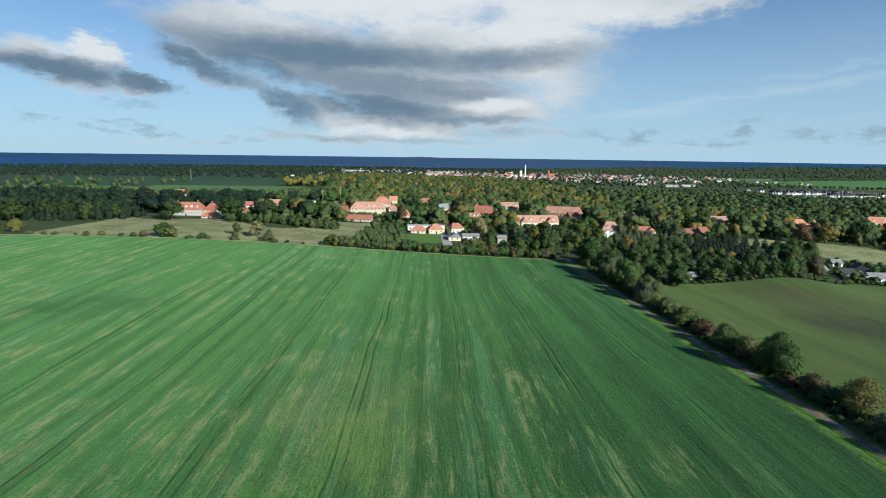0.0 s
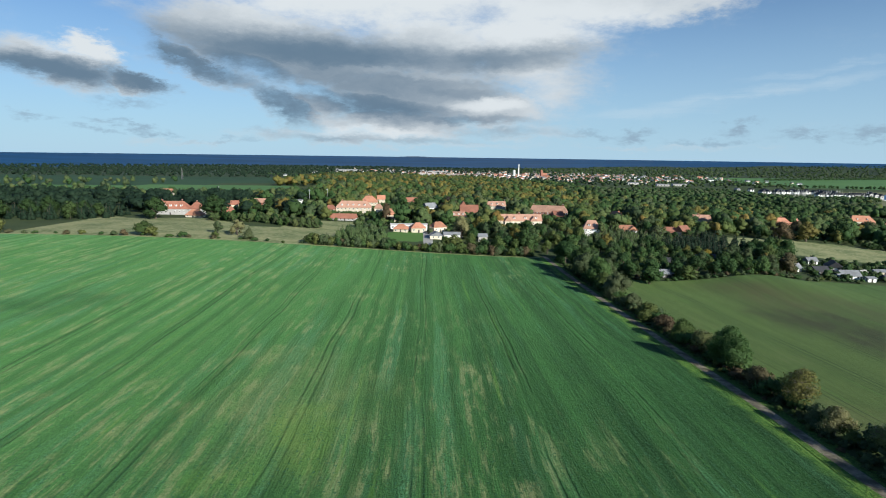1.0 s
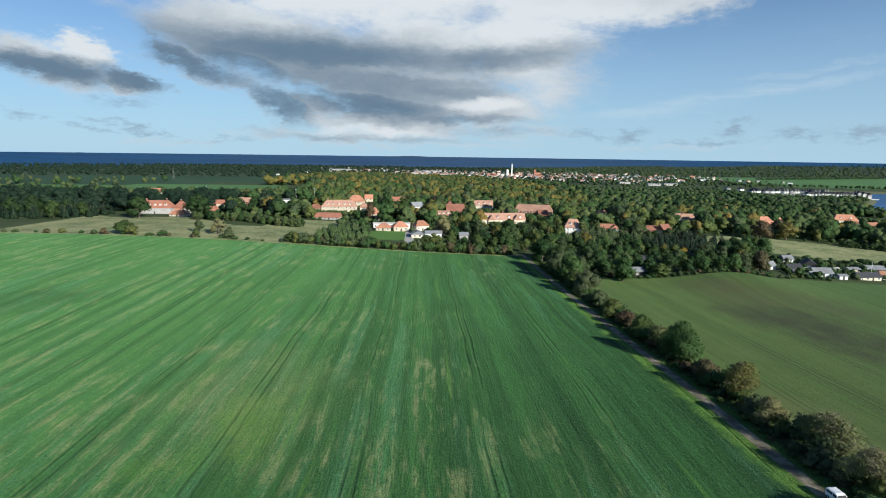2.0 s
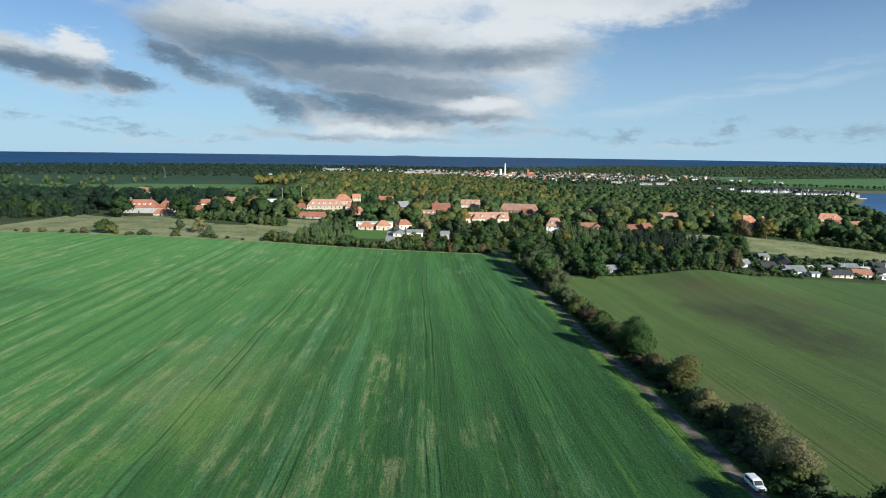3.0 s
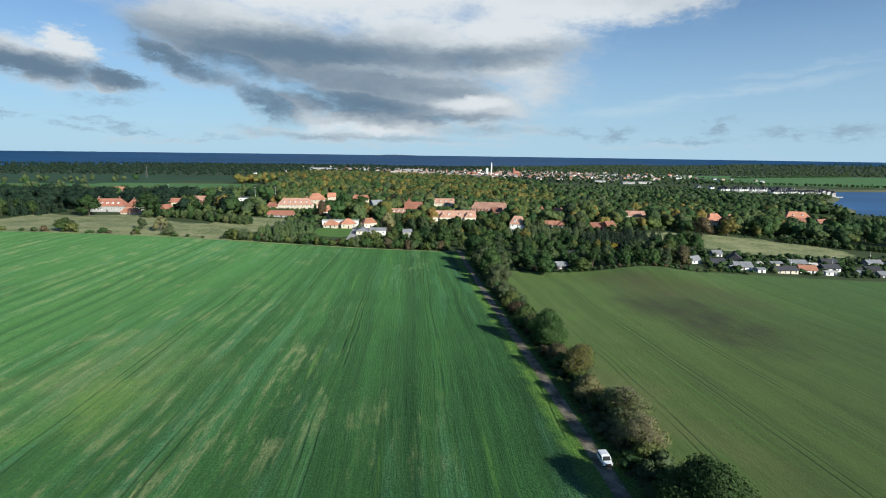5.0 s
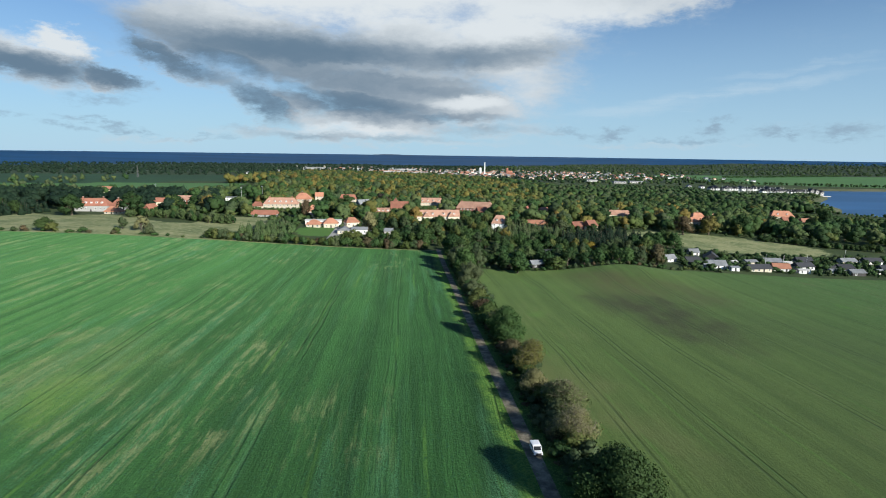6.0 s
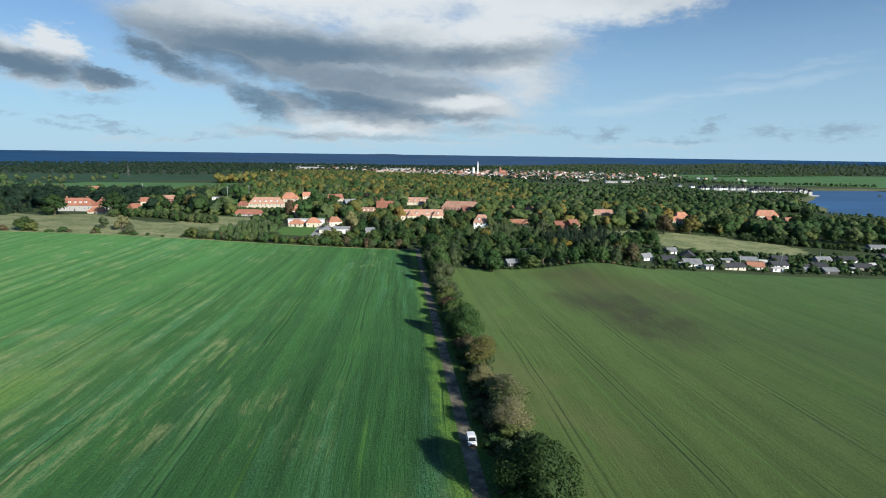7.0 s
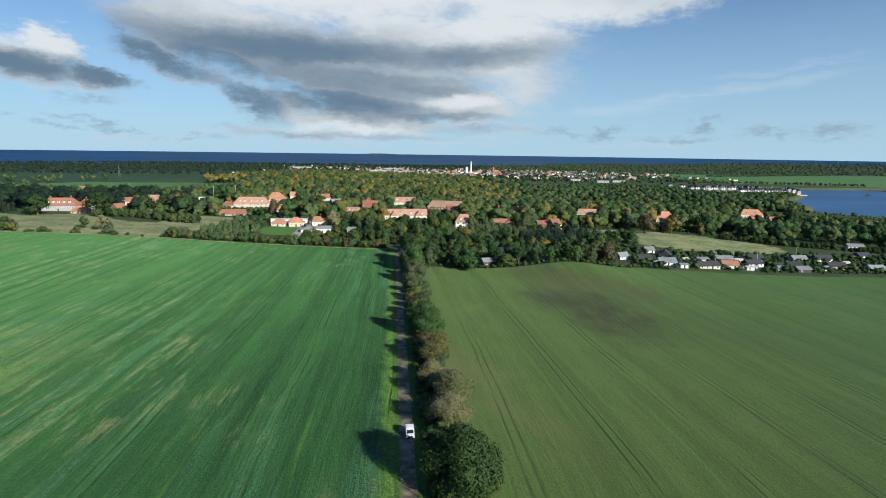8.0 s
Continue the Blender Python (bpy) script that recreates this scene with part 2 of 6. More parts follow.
    for bx, by, rx, ry, hue, amount in blotch or ():
        d = n.vmath("LENGTH", n.mapping(n.vmath("ADD", at, n.vmath("MULTIPLY", n.vmath("SUBTRACT", n.noise(at, 0.035, 3, 0.6, 1), (0.5, 0.5, 0.5)), (45, 45, 0))), (bx, by, 0), (0, 0, 0.25), (rx, ry, 1000), "TEXTURE"), out=1)
        col = n.mix(n.math("MULTIPLY", n.math("MULTIPLY", n.range(d, 1.2, 0.35), n.range(n.math("ADD", n.math("MULTIPLY", spot, 0.6), n.math("MULTIPLY", speck, 0.4)), 0.38, 0.60, 0.35, 1.0)), amount), col, hue)
    if verge:
        edge = n.math("ADD", n.math("SUBTRACT", s.outputs[0], n.math("MULTIPLY", s.outputs[1], 0.0135)), n.math("MULTIPLY", n.math("SUBTRACT", n.noise(at, 0.22, 4, 0.6), 0.5), 7.0))
        col = n.mix(n.math("MULTIPLY", n.range(edge, verge - 3.0, verge + 0.6), 0.85), col, n.mix(n.range(speck, 0.4, 0.62), (0.050, 0.125, 0.020), (0.130, 0.220, 0.036)))
    gap, width, offset, depth = lines
    wob = n.math("ADD", across, n.math("MULTIPLY", n.noise(rows(0.1, 1.0), 0.3, 2), 0.9))
    ph = n.math("PINGPONG", n.math("SUBTRACT", wob, offset), gap / 2)
    wheel = n.math("ABSOLUTE", n.math("SUBTRACT", ph, 0.95))
    rut = n.math("MULTIPLY", n.range(wheel, width, width * 0.2), n.range(n.noise(rows(0.4, 7.0), 0.05, 3), 0.35, 0.6, 0.15, 1.0))
    col = n.mix(n.math("MULTIPLY", rut, depth), col, (0.020, 0.034, 0.014))
    n.put(b.inputs["Base Color"], col)
    b.inputs["Roughness"].default_value, b.inputs["Specular IOR Level"].default_value = 0.85, 0.15
    b.inputs["Diffuse Roughness"].default_value = 0.4
    b.inputs["Sheen Weight"].default_value, b.inputs["Sheen Roughness"].default_value = bloom, 0.5
    b.inputs["Sheen Tint"].default_value = (0.38, 0.95, 0.33, 1)
    h = n.math("ADD", n.math("MULTIPLY", speck, 0.8), n.math("ADD", n.math("MULTIPLY", thin, 0.8), n.math("MULTIPLY", rut, -0.5)))
    n.put(b.inputs["Normal"], n.add("ShaderNodeBump", 0, {"Strength": relief, "Distance": 0.5, "Height": h}))
    return m


def rough_ground(name, a, c, d, scale=0.05, fine=1.5):
    m, n, b = material(name)
    at = n.add("ShaderNodeNewGeometry", "Position")
    big, small = n.noise(at, scale, 5), n.noise(at, fine, 5, 0.65)
    col = n.mix(n.range(big, 0.35, 0.65), a, c)
    col = n.mix(n.math("MULTIPLY", n.range(small, 0.42, 0.7), 0.7), col, d)
    n.put(b.inputs["Base Color"], col)
    b.inputs["Roughness"].default_value, b.inputs["Specular IOR Level"].default_value = 0.9, 0.2
    n.put(b.inputs["Normal"], n.add("ShaderNodeBump", 0, {"Strength": 0.5, "Distance": 0.3, "Height": small}))
    return m


def water_mat(name, colour, ripple=0.35, gloss=0.3):
    m, n, b = material(name)
    at = n.mapping(n.add("ShaderNodeNewGeometry", "Position"), scale=(0.25, 1, 1))
    wave, drift = n.noise(at, ripple, 5), n.noise(at, 0.006, 4)
    n.put(b.inputs["Base Color"], n.mix(n.range(drift, 0.35, 0.65), colour, tuple(c * 1.5 for c in colour)))
    b.inputs["Roughness"].default_value = 0.45
    b.inputs["Specular IOR Level"].default_value = gloss
    n.put(b.inputs["Normal"], n.add("ShaderNodeBump", 0, {"Strength": 0.35, "Distance": 0.5, "Height": wave}))
    return m


def tiled(name, colour, step=0.35):
    """Clay roof tiles: courses across the slope with weathering."""
    m, n, b = material(name)
    at = n.add("ShaderNodeNewGeometry", "Position")
    z = n.add("ShaderNodeSeparateXYZ", 2, {0: at})
    course = n.math("FRACT", n.math("DIVIDE", z, step))
    age, grain = n.noise(at, 0.25, 4), n.noise(at, 3.0, 4)
    f = n.math("ADD", n.math("MULTIPLY", age, 0.55), n.math("MULTIPLY", grain, 0.45))
    f = n.math("ADD", f, n.math("MULTIPLY", n.math("SUBTRACT", n.add("ShaderNodeObjectInfo", "Random"), 0.5), 0.25))
    col = n.mix(n.range(f, 0.3, 0.7), tuple(c * 0.72 for c in colour), tuple(min(1, c * 1.25) for c in colour))
    n.put(b.inputs["Base Color"], col)
    b.inputs["Roughness"].default_value = 0.8
    n.put(b.inputs["Normal"], n.add("ShaderNodeBump", 0, {"Strength": 0.5, "Distance": 0.04, "Height": course}))
    return m


LEFT_CROP = field_mat("winter_crop", 0.026, (0.007, 0.032, 0.009), (0.029, 0.100, 0.025), (0.070, 0.190, 0.052), (0.200, 0.220, 0.100), 0.85, (24.0, 0.5, 11.5, 0.34), (85.0, -60.0), 0.7, ((-7, 100, 8, 9, (0.085, 0.190, 0.024), 0.6), (-18, 90, 6, 7, (0.075, 0.18, 0.024), 0.45), (-12, 118, 22, 34, (0.16, 0.19, 0.075), 0.35), (-102, 181, 24, 19, (0.014, 0.055, 0.016), 0.7)), 83.6, 0.06, 0.55, 0.8)
RIGHT_CROP = field_mat("young_grain", 0.0140, (0.066, 0.097, 0.028), (0.091, 0.130, 0.037), (0.064, 0.142, 0.040), (0.125, 0.126, 0.058), 0.7, (19.6, 0.42, 127.5, 0.6), (150.0, 340.0), 0.40, ((164, 180, 26, 48, (0.042, 0.038, 0.022), 1.0), (166, 232, 22, 30, (0.078, 0.070, 0.036), 0.8), (196, 215, 22, 34, (0.070, 0.066, 0.034), 0.6), (215, 150, 30, 45, (0.056, 0.080, 0.030), 0.5), (106, 105, 9, 45, (0.115, 0.118, 0.050), 0.55)), None, 0.03, 0.3)
VERGE = rough_ground("verge_grass", (0.048, 0.115, 0.018), (0.036, 0.085, 0.018), (0.080, 0.135, 0.026), 0.3, 1.2)
MEADOW = rough_ground("dry_meadow", (0.25, 0.262, 0.120), (0.115, 0.155, 0.058), (0.36, 0.35, 0.19), 0.055, 0.42)
WOOD_FLOOR = rough_ground("woodland_floor", (0.035, 0.058, 0.020), (0.055, 0.080, 0.026), (0.06, 0.075, 0.03), 0.05, 0.6)
LAWN = rough_ground("lawn", (0.066, 0.150, 0.032), (0.082, 0.175, 0.038), (0.095, 0.185, 0.046), 0.05, 0.8)
FAR_FIELD = rough_ground("far_field", (0.065, 0.155, 0.05), (0.085, 0.185, 0.055), (0.085, 0.18, 0.06), 0.004, 0.03)
FAR_LAND = rough_ground("far_land", (0.022, 0.040, 0.020), (0.045, 0.070, 0.026), (0.035, 0.052, 0.03), 0.004, 0.04)
# darker copy of the far field green: a cloud's shade put into colour
CLOUD_SHADED_FIELD = rough_ground("far_pasture", (0.022, 0.055, 0.026), (0.03, 0.075, 0.03), (0.03, 0.07, 0.03), 0.006, 0.05)
# wear, plus dark and pale patches that put hedge-shadow dapples into the colour
ASPHALT = rough_ground("worn_asphalt", (0.078, 0.070, 0.050), (0.270, 0.240, 0.175), (0.120, 0.108, 0.078), 0.36, 1.4)
PAVING = rough_ground("pale_paving", (0.30, 0.30, 0.28), (0.38, 0.37, 0.34), (0.24, 0.24, 0.22), 0.1, 1.2)
SAND = rough_ground("reedy_shore", (0.13, 0.135, 0.075), (0.09, 0.105, 0.05), (0.12, 0.125, 0.07), 0.02, 0.3)
SEA = water_mat("sea_water", (0.005, 0.040, 0.100), 0.05, 0.03)
BAY = water_mat("bay_water", (0.030, 0.090, 0.190), 0.25, 0.2)
RED_TILES = tiled("red_tiles", (0.30, 0.125, 0.080))
ORANGE_TILES = tiled("orange_tiles", (0.42, 0.190, 0.115))
PALE_TILES = tiled("pale_red_tiles", (0.38, 0.215, 0.150))
GREY_ROOF = tiled("grey_roofing", (0.20, 0.21, 0.22))
BLACK_ROOF = tiled("black_roofing", (0.035, 0.037, 0.042))
CREAM = plain("cream_render", (0.62, 0.55, 0.42), 0.85)
WHITE = plain("white_paint", (0.78, 0.78, 0.75), 0.7, 0.06)
BRICK = plain("red_brick", (0.26, 0.11, 0.075), 0.9, 0.25, 2.0)
DARK_WOOD = plain("dark_boarding", (0.045, 0.042, 0.04), 0.8)
PANE = plain("window_glass", (0.03, 0.037, 0.045), 0.12, 0.2)
CAR_GLASS = plain("tinted_car_glass", (0.010, 0.012, 0.014), 0.35, 0.2, 0.7, 0.0, 0.25)
CONCRETE = plain("concrete", (0.42, 0.41, 0.39), 0.9)
BARK = plain("bark", (0.085, 0.068, 0.05), 0.95, 0.35, 2.0)
TWIGS = plain("bare_twigs", (0.20, 0.18, 0.12), 0.95, 0.3, 1.0)
STEEL = plain("galvanised_steel", (0.45, 0.46, 0.47), 0.45, 0.1, 1.0, 0.6)
DULL_STEEL = plain("weathered_steel", (0.13, 0.13, 0.13), 0.6, 0.2, 1.0, 0.2)
VAN_PAINT = plain("white_car_paint", (0.80, 0.81, 0.82), 0.25, 0.03)
RUBBER = plain("tyre_rubber", (0.02, 0.02, 0.02), 0.85)
PLASTIC = plain("black_plastic", (0.025, 0.025, 0.027), 0.5)
LAMP_GLASS = plain("lamp_glass", (0.6, 0.62, 0.63), 0.15, 0.05)
LAMP_RED = plain("red_lamp_glass", (0.35, 0.02, 0.02), 0.2, 0.05)
GREEN_TREE = leafy("green_leaves", [(0.034, 0.076, 0.023), (0.052, 0.104, 0.030), (0.080, 0.138, 0.038)])
OLIVE_TREE = leafy("olive_leaves", [(0.070, 0.112, 0.030), (0.106, 0.138, 0.037), (0.150, 0.158, 0.045)])
AUTUMN_TREE = leafy("autumn_leaves", [(0.150, 0.142, 0.036), (0.220, 0.180, 0.044), (0.250, 0.165, 0.044)])
LIGHT_TREE = leafy("light_green_leaves", [(0.082, 0.120, 0.042), (0.110, 0.150, 0.050), (0.140, 0.160, 0.056)])
# dark spruce needles, taken darker still to put cloud shade into the colour
CLOUD_DARK_CONIFER = leafy("conifer_needles", [(0.012, 0.030, 0.016), (0.018, 0.040, 0.020), (0.026, 0.050, 0.024)])
BLUE_CONIFER = leafy("young_conifer_needles", [(0.072, 0.120, 0.044), (0.092, 0.140, 0.048), (0.108, 0.150, 0.050)])
FIR = leafy("fir_needles", [(0.075, 0.118, 0.046), (0.098, 0.140, 0.052), (0.122, 0.158, 0.058)])
PURPLE_LEAF = leafy("purple_leaves", [(0.050, 0.040, 0.030), (0.060, 0.048, 0.036), (0.062, 0.056, 0.036)])
GOLD_LEAF = leafy("golden_leaves", [(0.17, 0.16, 0.045), (0.20, 0.16, 0.045), (0.15, 0.16, 0.05)])
RUSSET = leafy("russet_leaves", [(0.120, 0.082, 0.045), (0.140, 0.098, 0.050), (0.115, 0.105, 0.050)])
GREY_LEAF = leafy("grey_green_leaves", [(0.058, 0.090, 0.038), (0.084, 0.114, 0.047), (0.110, 0.128, 0.056)])
YELLOW_TREE = leafy("yellow_leaves", [(0.26, 0.19, 0.03), (0.30, 0.17, 0.03), (0.22, 0.18, 0.04)])
TAN_LEAF = leafy("tan_leaves", [(0.215, 0.205, 0.090), (0.250, 0.220, 0.095), (0.210, 0.215, 0.085)])
THORN_LEAF = leafy("thorn_leaves", [(0.140, 0.165, 0.062), (0.175, 0.185, 0.070), (0.195, 0.190, 0.078)])
OAK = leafy("oak_leaves", [(0.030, 0.062, 0.018), (0.044, 0.082, 0.023), (0.064, 0.100, 0.028)])

# ---- the lie of the land ----
SHEAR = 0.0135  # the road's lean: x grows by this for each metre ahead
SEA_LEVEL = -30.0
HILLS = [
    (-300, 60, 150, -3.0), (-120, 60, 110, 0.0), (0, 60, 90, 0.6), (100, 60, 90, 3.2), (220, 60, 110, 0.2), (380, 60, 150, -1.7),
    (-260, 200, 110, 2.6), (-120, 200, 90, 1.6), (0, 200, 90, 0.5), (110, 190, 80, -0.5), (220, 190, 90, 0.3), (360, 190, 120, -1.6),
    (-260, 330, 110, 1.9), (-120, 320, 80, 2.5), (-20, 320, 70, 0.1), (80, 320, 60, -1.3),
]
MORE_HILLS = [
    (190, 330, 70, 1.5), (300, 310, 80, -2.2), (430, 330, 120, -1.8), (-280, 500, 130, 0.4), (-120, 480, 110, 2.2), (40, 480, 100, 1.9),
    (170, 470, 90, 2.2), (300, 480, 110, 3.3), (460, 520, 140, -1.0), (-100, 650, 140, 3.5), (150, 650, 140, -0.4), (350, 660, 140, 2.3),
    (188, 256, 18, 4.3), (133, 250, 16, -1.0),
]


def smooth(a, b, v):
    t = np.clip((v - a) / (b - a), 0, 1)
    return t * t * (3 - 2 * t)


def shore(y):
    """The bay's near shoreline: x at each y."""
    return 705 + 95 * smooth(700, 860, y) + 190 * smooth(850, 1130, y) + 60 * smooth(720, 640, y)


def land(x, y):
    """Height of the ground, for numbers or arrays."""
    x, y = np.asarray(x, float), np.asarray(y, float)
    near = -0.24 - 8.11 * x / 300 - 4.98 * y / 300
    for a, b, s, v in HILLS + MORE_HILLS:
        near = near + v * np.exp(-((x - a) ** 2 + (y - b) ** 2) / (2 * s * s))
    far = np.where(x < -100, -3.0, np.where(x > 300, -25.0, -3.0 - 22.0 * (x + 100) / 400))
    far = far - 13 * smooth(800, 1700, y) * smooth(400, -200, x) - 9 * smooth(1500, 2600, y)
    far = np.maximum(far, -27.5)
    w = smooth(560, 820, y) + smooth(450, 700, x) + smooth(-330, -620, x) + smooth(-60, -300, y)
    w = np.clip(w, 0, 1)
    z = near * (1 - w) + far * w
    # the bay and the sea
    z = z + 0.5 * np.exp(-(((x - 184) / 20) ** 2 + ((y - 254) / 24) ** 2))
    wet = smooth(-25, 25, x - shore(y)) * smooth(625, 665, y) * smooth(1300, 1270, y)
    z = z * (1 - wet) + (SEA_LEVEL - 3) * wet
    r = np.hypot(x - 45, y + 10)
    z = z + np.maximum(0, r - 3600) * 0.043
    return z


COAST = 3600.0


def spaced(spans):
    out = []
    for a, b, step in spans:
        out.extend(np.arange(a, b, step))
    out.append(spans[-1][1])
    return np.array(out)


def part(name, bm, mat, parent, label=""):
    me = bpy.data.meshes.new(name)
    bm.to_mesh(me)
    bm.free()
    me.materials.append(mat)
    ob = new(name, me)
    ob.parent = parent
    if label:
        ob["label"] = label
    return ob


def mesh_from(name, verts, faces, mats, index=None, shade=False, normals=None, tone=None):
    """A mesh from arrays; faces of one size."""
    verts, faces = np.asarray(verts, np.float32), np.asarray(faces, np.int32)
    me = bpy.data.meshes.new(name)
    k = faces.shape[1]
    me.vertices.add(len(verts))
    me.vertices.foreach_set("co", verts.ravel())
    me.loops.add(faces.size)
    me.loops.foreach_set("vertex_index", faces.ravel())
    me.polygons.add(len(faces))
    me.polygons.foreach_set("loop_start", np.arange(0, faces.size, k, dtype=np.int32))
    if index is not None:
        me.polygons.foreach_set("material_index", np.asarray(index, np.int32))
    if shade:
        me.polygons.foreach_set("use_smooth", np.ones(len(faces), bool))
    for m in mats:
        me.materials.append(m)
    me.update(calc_edges=True)
    me.validate()
    if normals is not None:
        me.polygons.foreach_set("use_smooth", np.ones(len(faces), bool))
        me.attributes.new("custom_normal", "FLOAT_VECTOR", "POINT").data.foreach_set("vector", np.asarray(normals, np.float32).ravel())
    if tone is not None:
        me.attributes.new("tone", "FLOAT", "POINT").data.foreach_set("value", np.asarray(tone, np.float32))
    return me


# the ground: one sheet, drawn on a grid that follows the road
ROAD_U = 86.75  # the road's middle
us = np.unique(np.concatenate([spaced([(-5000, -1200, 190), (-1200, -400, 40), (-400, -230, 17), (-230, 80, 3.1), (92, 400, 4), (400, 640, 14), (640, 1020, 9), (1020, 1500, 40), (1500, 5000, 175)]), np.array([80, 82.4, 83.6, 84.5, 85.4, 86.7, 88.1, 89.4, 90.6])]))
vs = np.unique(np.concatenate([spaced([(-5000, -400, 230), (-400, -60, 34), (-60, 440, 4), (440, 700, 10), (700, 1400, 20), (1400, 2600, 60), (2600, 5000, 100)]), np.array([276.0, 318.0, 320.0, 322.0])]))
U, V = np.meshgrid(us, vs, indexing="ij")
X, Y = U + SHEAR * V, V
keep_r = np.hypot(X - 45, Y + 10)
Z = land(X, Y)
CROWN = (np.abs(U - ROAD_U) < 1.45) & (V < 322)
Z = np.where(CROWN, Z + 0.06, Z)
# dry far shore: the land ends at the coast
HEAD = np.degrees(np.arctan2(X - 45, Y + 10))
coast_here = COAST + 500 * smooth(8, 25, HEAD) + 800 * smooth(25, 43, HEAD) - 500 * smooth(-600, -2000, X)
Z = np.where(keep_r > coast_here, np.minimum(Z, SEA_LEVEL - 4 + np.maximum(0, keep_r - 3600) * 0.043), Z)
nu, nv = len(us), len(vs)
idx = np.arange(nu * nv).reshape(nu, nv)
quads = np.stack([idx[:-1, :-1], idx[1:, :-1], idx[1:, 1:], idx[:-1, 1:]], -1).reshape(-1, 4)
cu, cv = (us[:-1, None] + us[1:, None]) / 2 + 0 * vs[None, :-1], (vs[None, :-1] + vs[None, 1:]) / 2 + 0 * us[:-1, None]
cx = cu + SHEAR * cv
GROUND = [WOOD_FLOOR, LEFT_CROP, RIGHT_CROP, VERGE, MEADOW, LAWN, FAR_FIELD, FAR_LAND, CLOUD_SHADED_FIELD, SAND, ASPHALT, PAVING]


def oval(x, y, a, b, rx, ry, turn=0.0):
    c, s = math.cos(radians(turn)), math.sin(radians(turn))
    dx, dy = x - a, y - b
    return ((dx * c + dy * s) / rx) ** 2 + ((dy * c - dx * s) / ry) ** 2 < 1


def edge_back(x):
    """The back of the meadow behind the big field."""
    return 385 + 40 * smooth(-60, -170, x) + 8 * np.sin(x / 13.0)


mat = np.zeros(cu.shape, int)
mat[(cv > 1500) | (np.abs(cx) > 1500) | (cv < -150)] = 7
mat[(cu < 82.4) & (cv < 318) & (cv > -400) & (cu > -1200)] = 1
mat[(cu > 96) & (cv < 263 + 15 * smooth(185, 235, cu)) & (cv > -400) & (cu < 820)] = 2
mat[(cu > 81.5) & (cu < 97) & (cv < 318) & (cv > -400)] = 0
mat[(cu > 81.5) & (cu < 85.4) & (cv < 318) & (cv > -400)] = 1

mat[(cv > 318) & (cv < 320.1) & (cu < 84) & (cu > -400)] = 4
mat[(cv > 320) & (cv < edge_back(cx)) & (cx < -30) & (cx > -215)] = 4
mat[(cx > -80) & (cx < -29) & (cv > 320) & (cv < 442)] = 4
mat[oval(cx, cv, 322, 392, 75, 42, -14)] = 4
mat[oval(cx, cv, 9, 380, 14, 26)] = 5
mat[oval(cx, cv, -92, 580, 26, 48)] = 5
mat[oval(cx, cv, -40, 370, 12, 10)] = 4
mat[(cu > 88.1) & (cu < 91.0) & (cv < 318) & (cv > -400)] = 3
mat[(cu > 85.4) & (cu < 88.1) & (cv < 326) & (cv > -400)] = 10
mat[(cx > 20.5) & (cx < 26.5) & (cv > 340) & (cv < 412)] = 11
mat[(cx > 20.5) & (cx < 48) & (cv > 384) & (cv < 398)] = 11
# far fields; index 8 is the green with cloud shade in its colour
mat[(cx > 1100) & (cv > 1285) & (cv < 2250) & (cx < 4000) & (cv > 1285 + 0.5 * (1500 - cx))] = 6
mat[(cx < -330) & (cx > -900) & (cv > 800) & (cv < 1060)] = 8
mat[(cx < -330) & (cx > -620) & (cv > 800) & (cv < 930)] = 6
mat[(cx < -180) & (cx > -420) & (cv > 700) & (cv < 960)] = 6
mat[(cx < -900) & (cx > -2000) & (cv > 900) & (cv < 1500)] = 8
mat[(cx < -200) & (cx > -900) & (cv > 1060) & (cv < 1500)] = 8
sh = cx - shore(cv)
mat[(np.abs(sh + 2) < 10) & (cv > 660) & (cv < 1270)] = 9
mat[(cv > 1260) & (cv < 1300) & (cx > 960)] = 9
verts = np.stack([X, Y, Z], -1).reshape(-1, 3)
inside = (np.hypot(cx - 45, cv + 10) < 4990).ravel()
ground = new("ground", mesh_from("ground", verts, quads[inside], GROUND, mat.ravel()[inside], True))
tagged(ground, "rolling farmland with sown green fields, meadow and woodland floor", "ground", kind="structure")

# a low island on the horizon, distance haze put into its blue colour
iv, jf = [], []
for i in range(25):
    a = radians(-2.6 + 5.2 * i / 24)
    for r, h in ((4790, 0.0), (4830, 7.5 * math.sin(math.pi * i / 24) ** 1.4 + 0.6 * math.sin(i * 1.7)), (4870, 0.0)):
        iv.append((45 + r * math.sin(a), -10 + r * math.cos(a), SEA_LEVEL + (r - 3600) * 0.0462 + h))
for i in range(24):
    jf += [(3 * i, 3 * i + 3, 3 * i + 4, 3 * i + 1), (3 * i + 1, 3 * i + 4, 3 * i + 5, 3 * i + 2)]
tagged(new("island", mesh_from("island", iv, jf, [plain("hazy_island", (0.035, 0.06, 0.10), 0.9)], None, True)), "low hazy island on the sea horizon", "island", kind="structure")

# the sea beyond the coast and the bay
ang = np.radians(np.arange(-75, 66, 1.5))
rad = np.array([1800, 2600, 3300, 3600, 4000, 4400, 4880.0])
sv = [(45 + r * math.sin(a), -10 + r * math.cos(a), SEA_LEVEL + max(0, r - 3600) * 0.0462) for r in rad for a in ang]
k = len(ang)
sf = [(i * k + j, i * k + j + 1, (i + 1) * k + j + 1, (i + 1) * k + j) for i in range(len(rad) - 1) for j in range(k - 1)]
tagged(new("water_sea", mesh_from("sea", sv, sf, [SEA], None, True)), "dark blue open sea along the horizon", "sea", kind="structure")
bay_y = np.arange(600, 1320, 12.0)
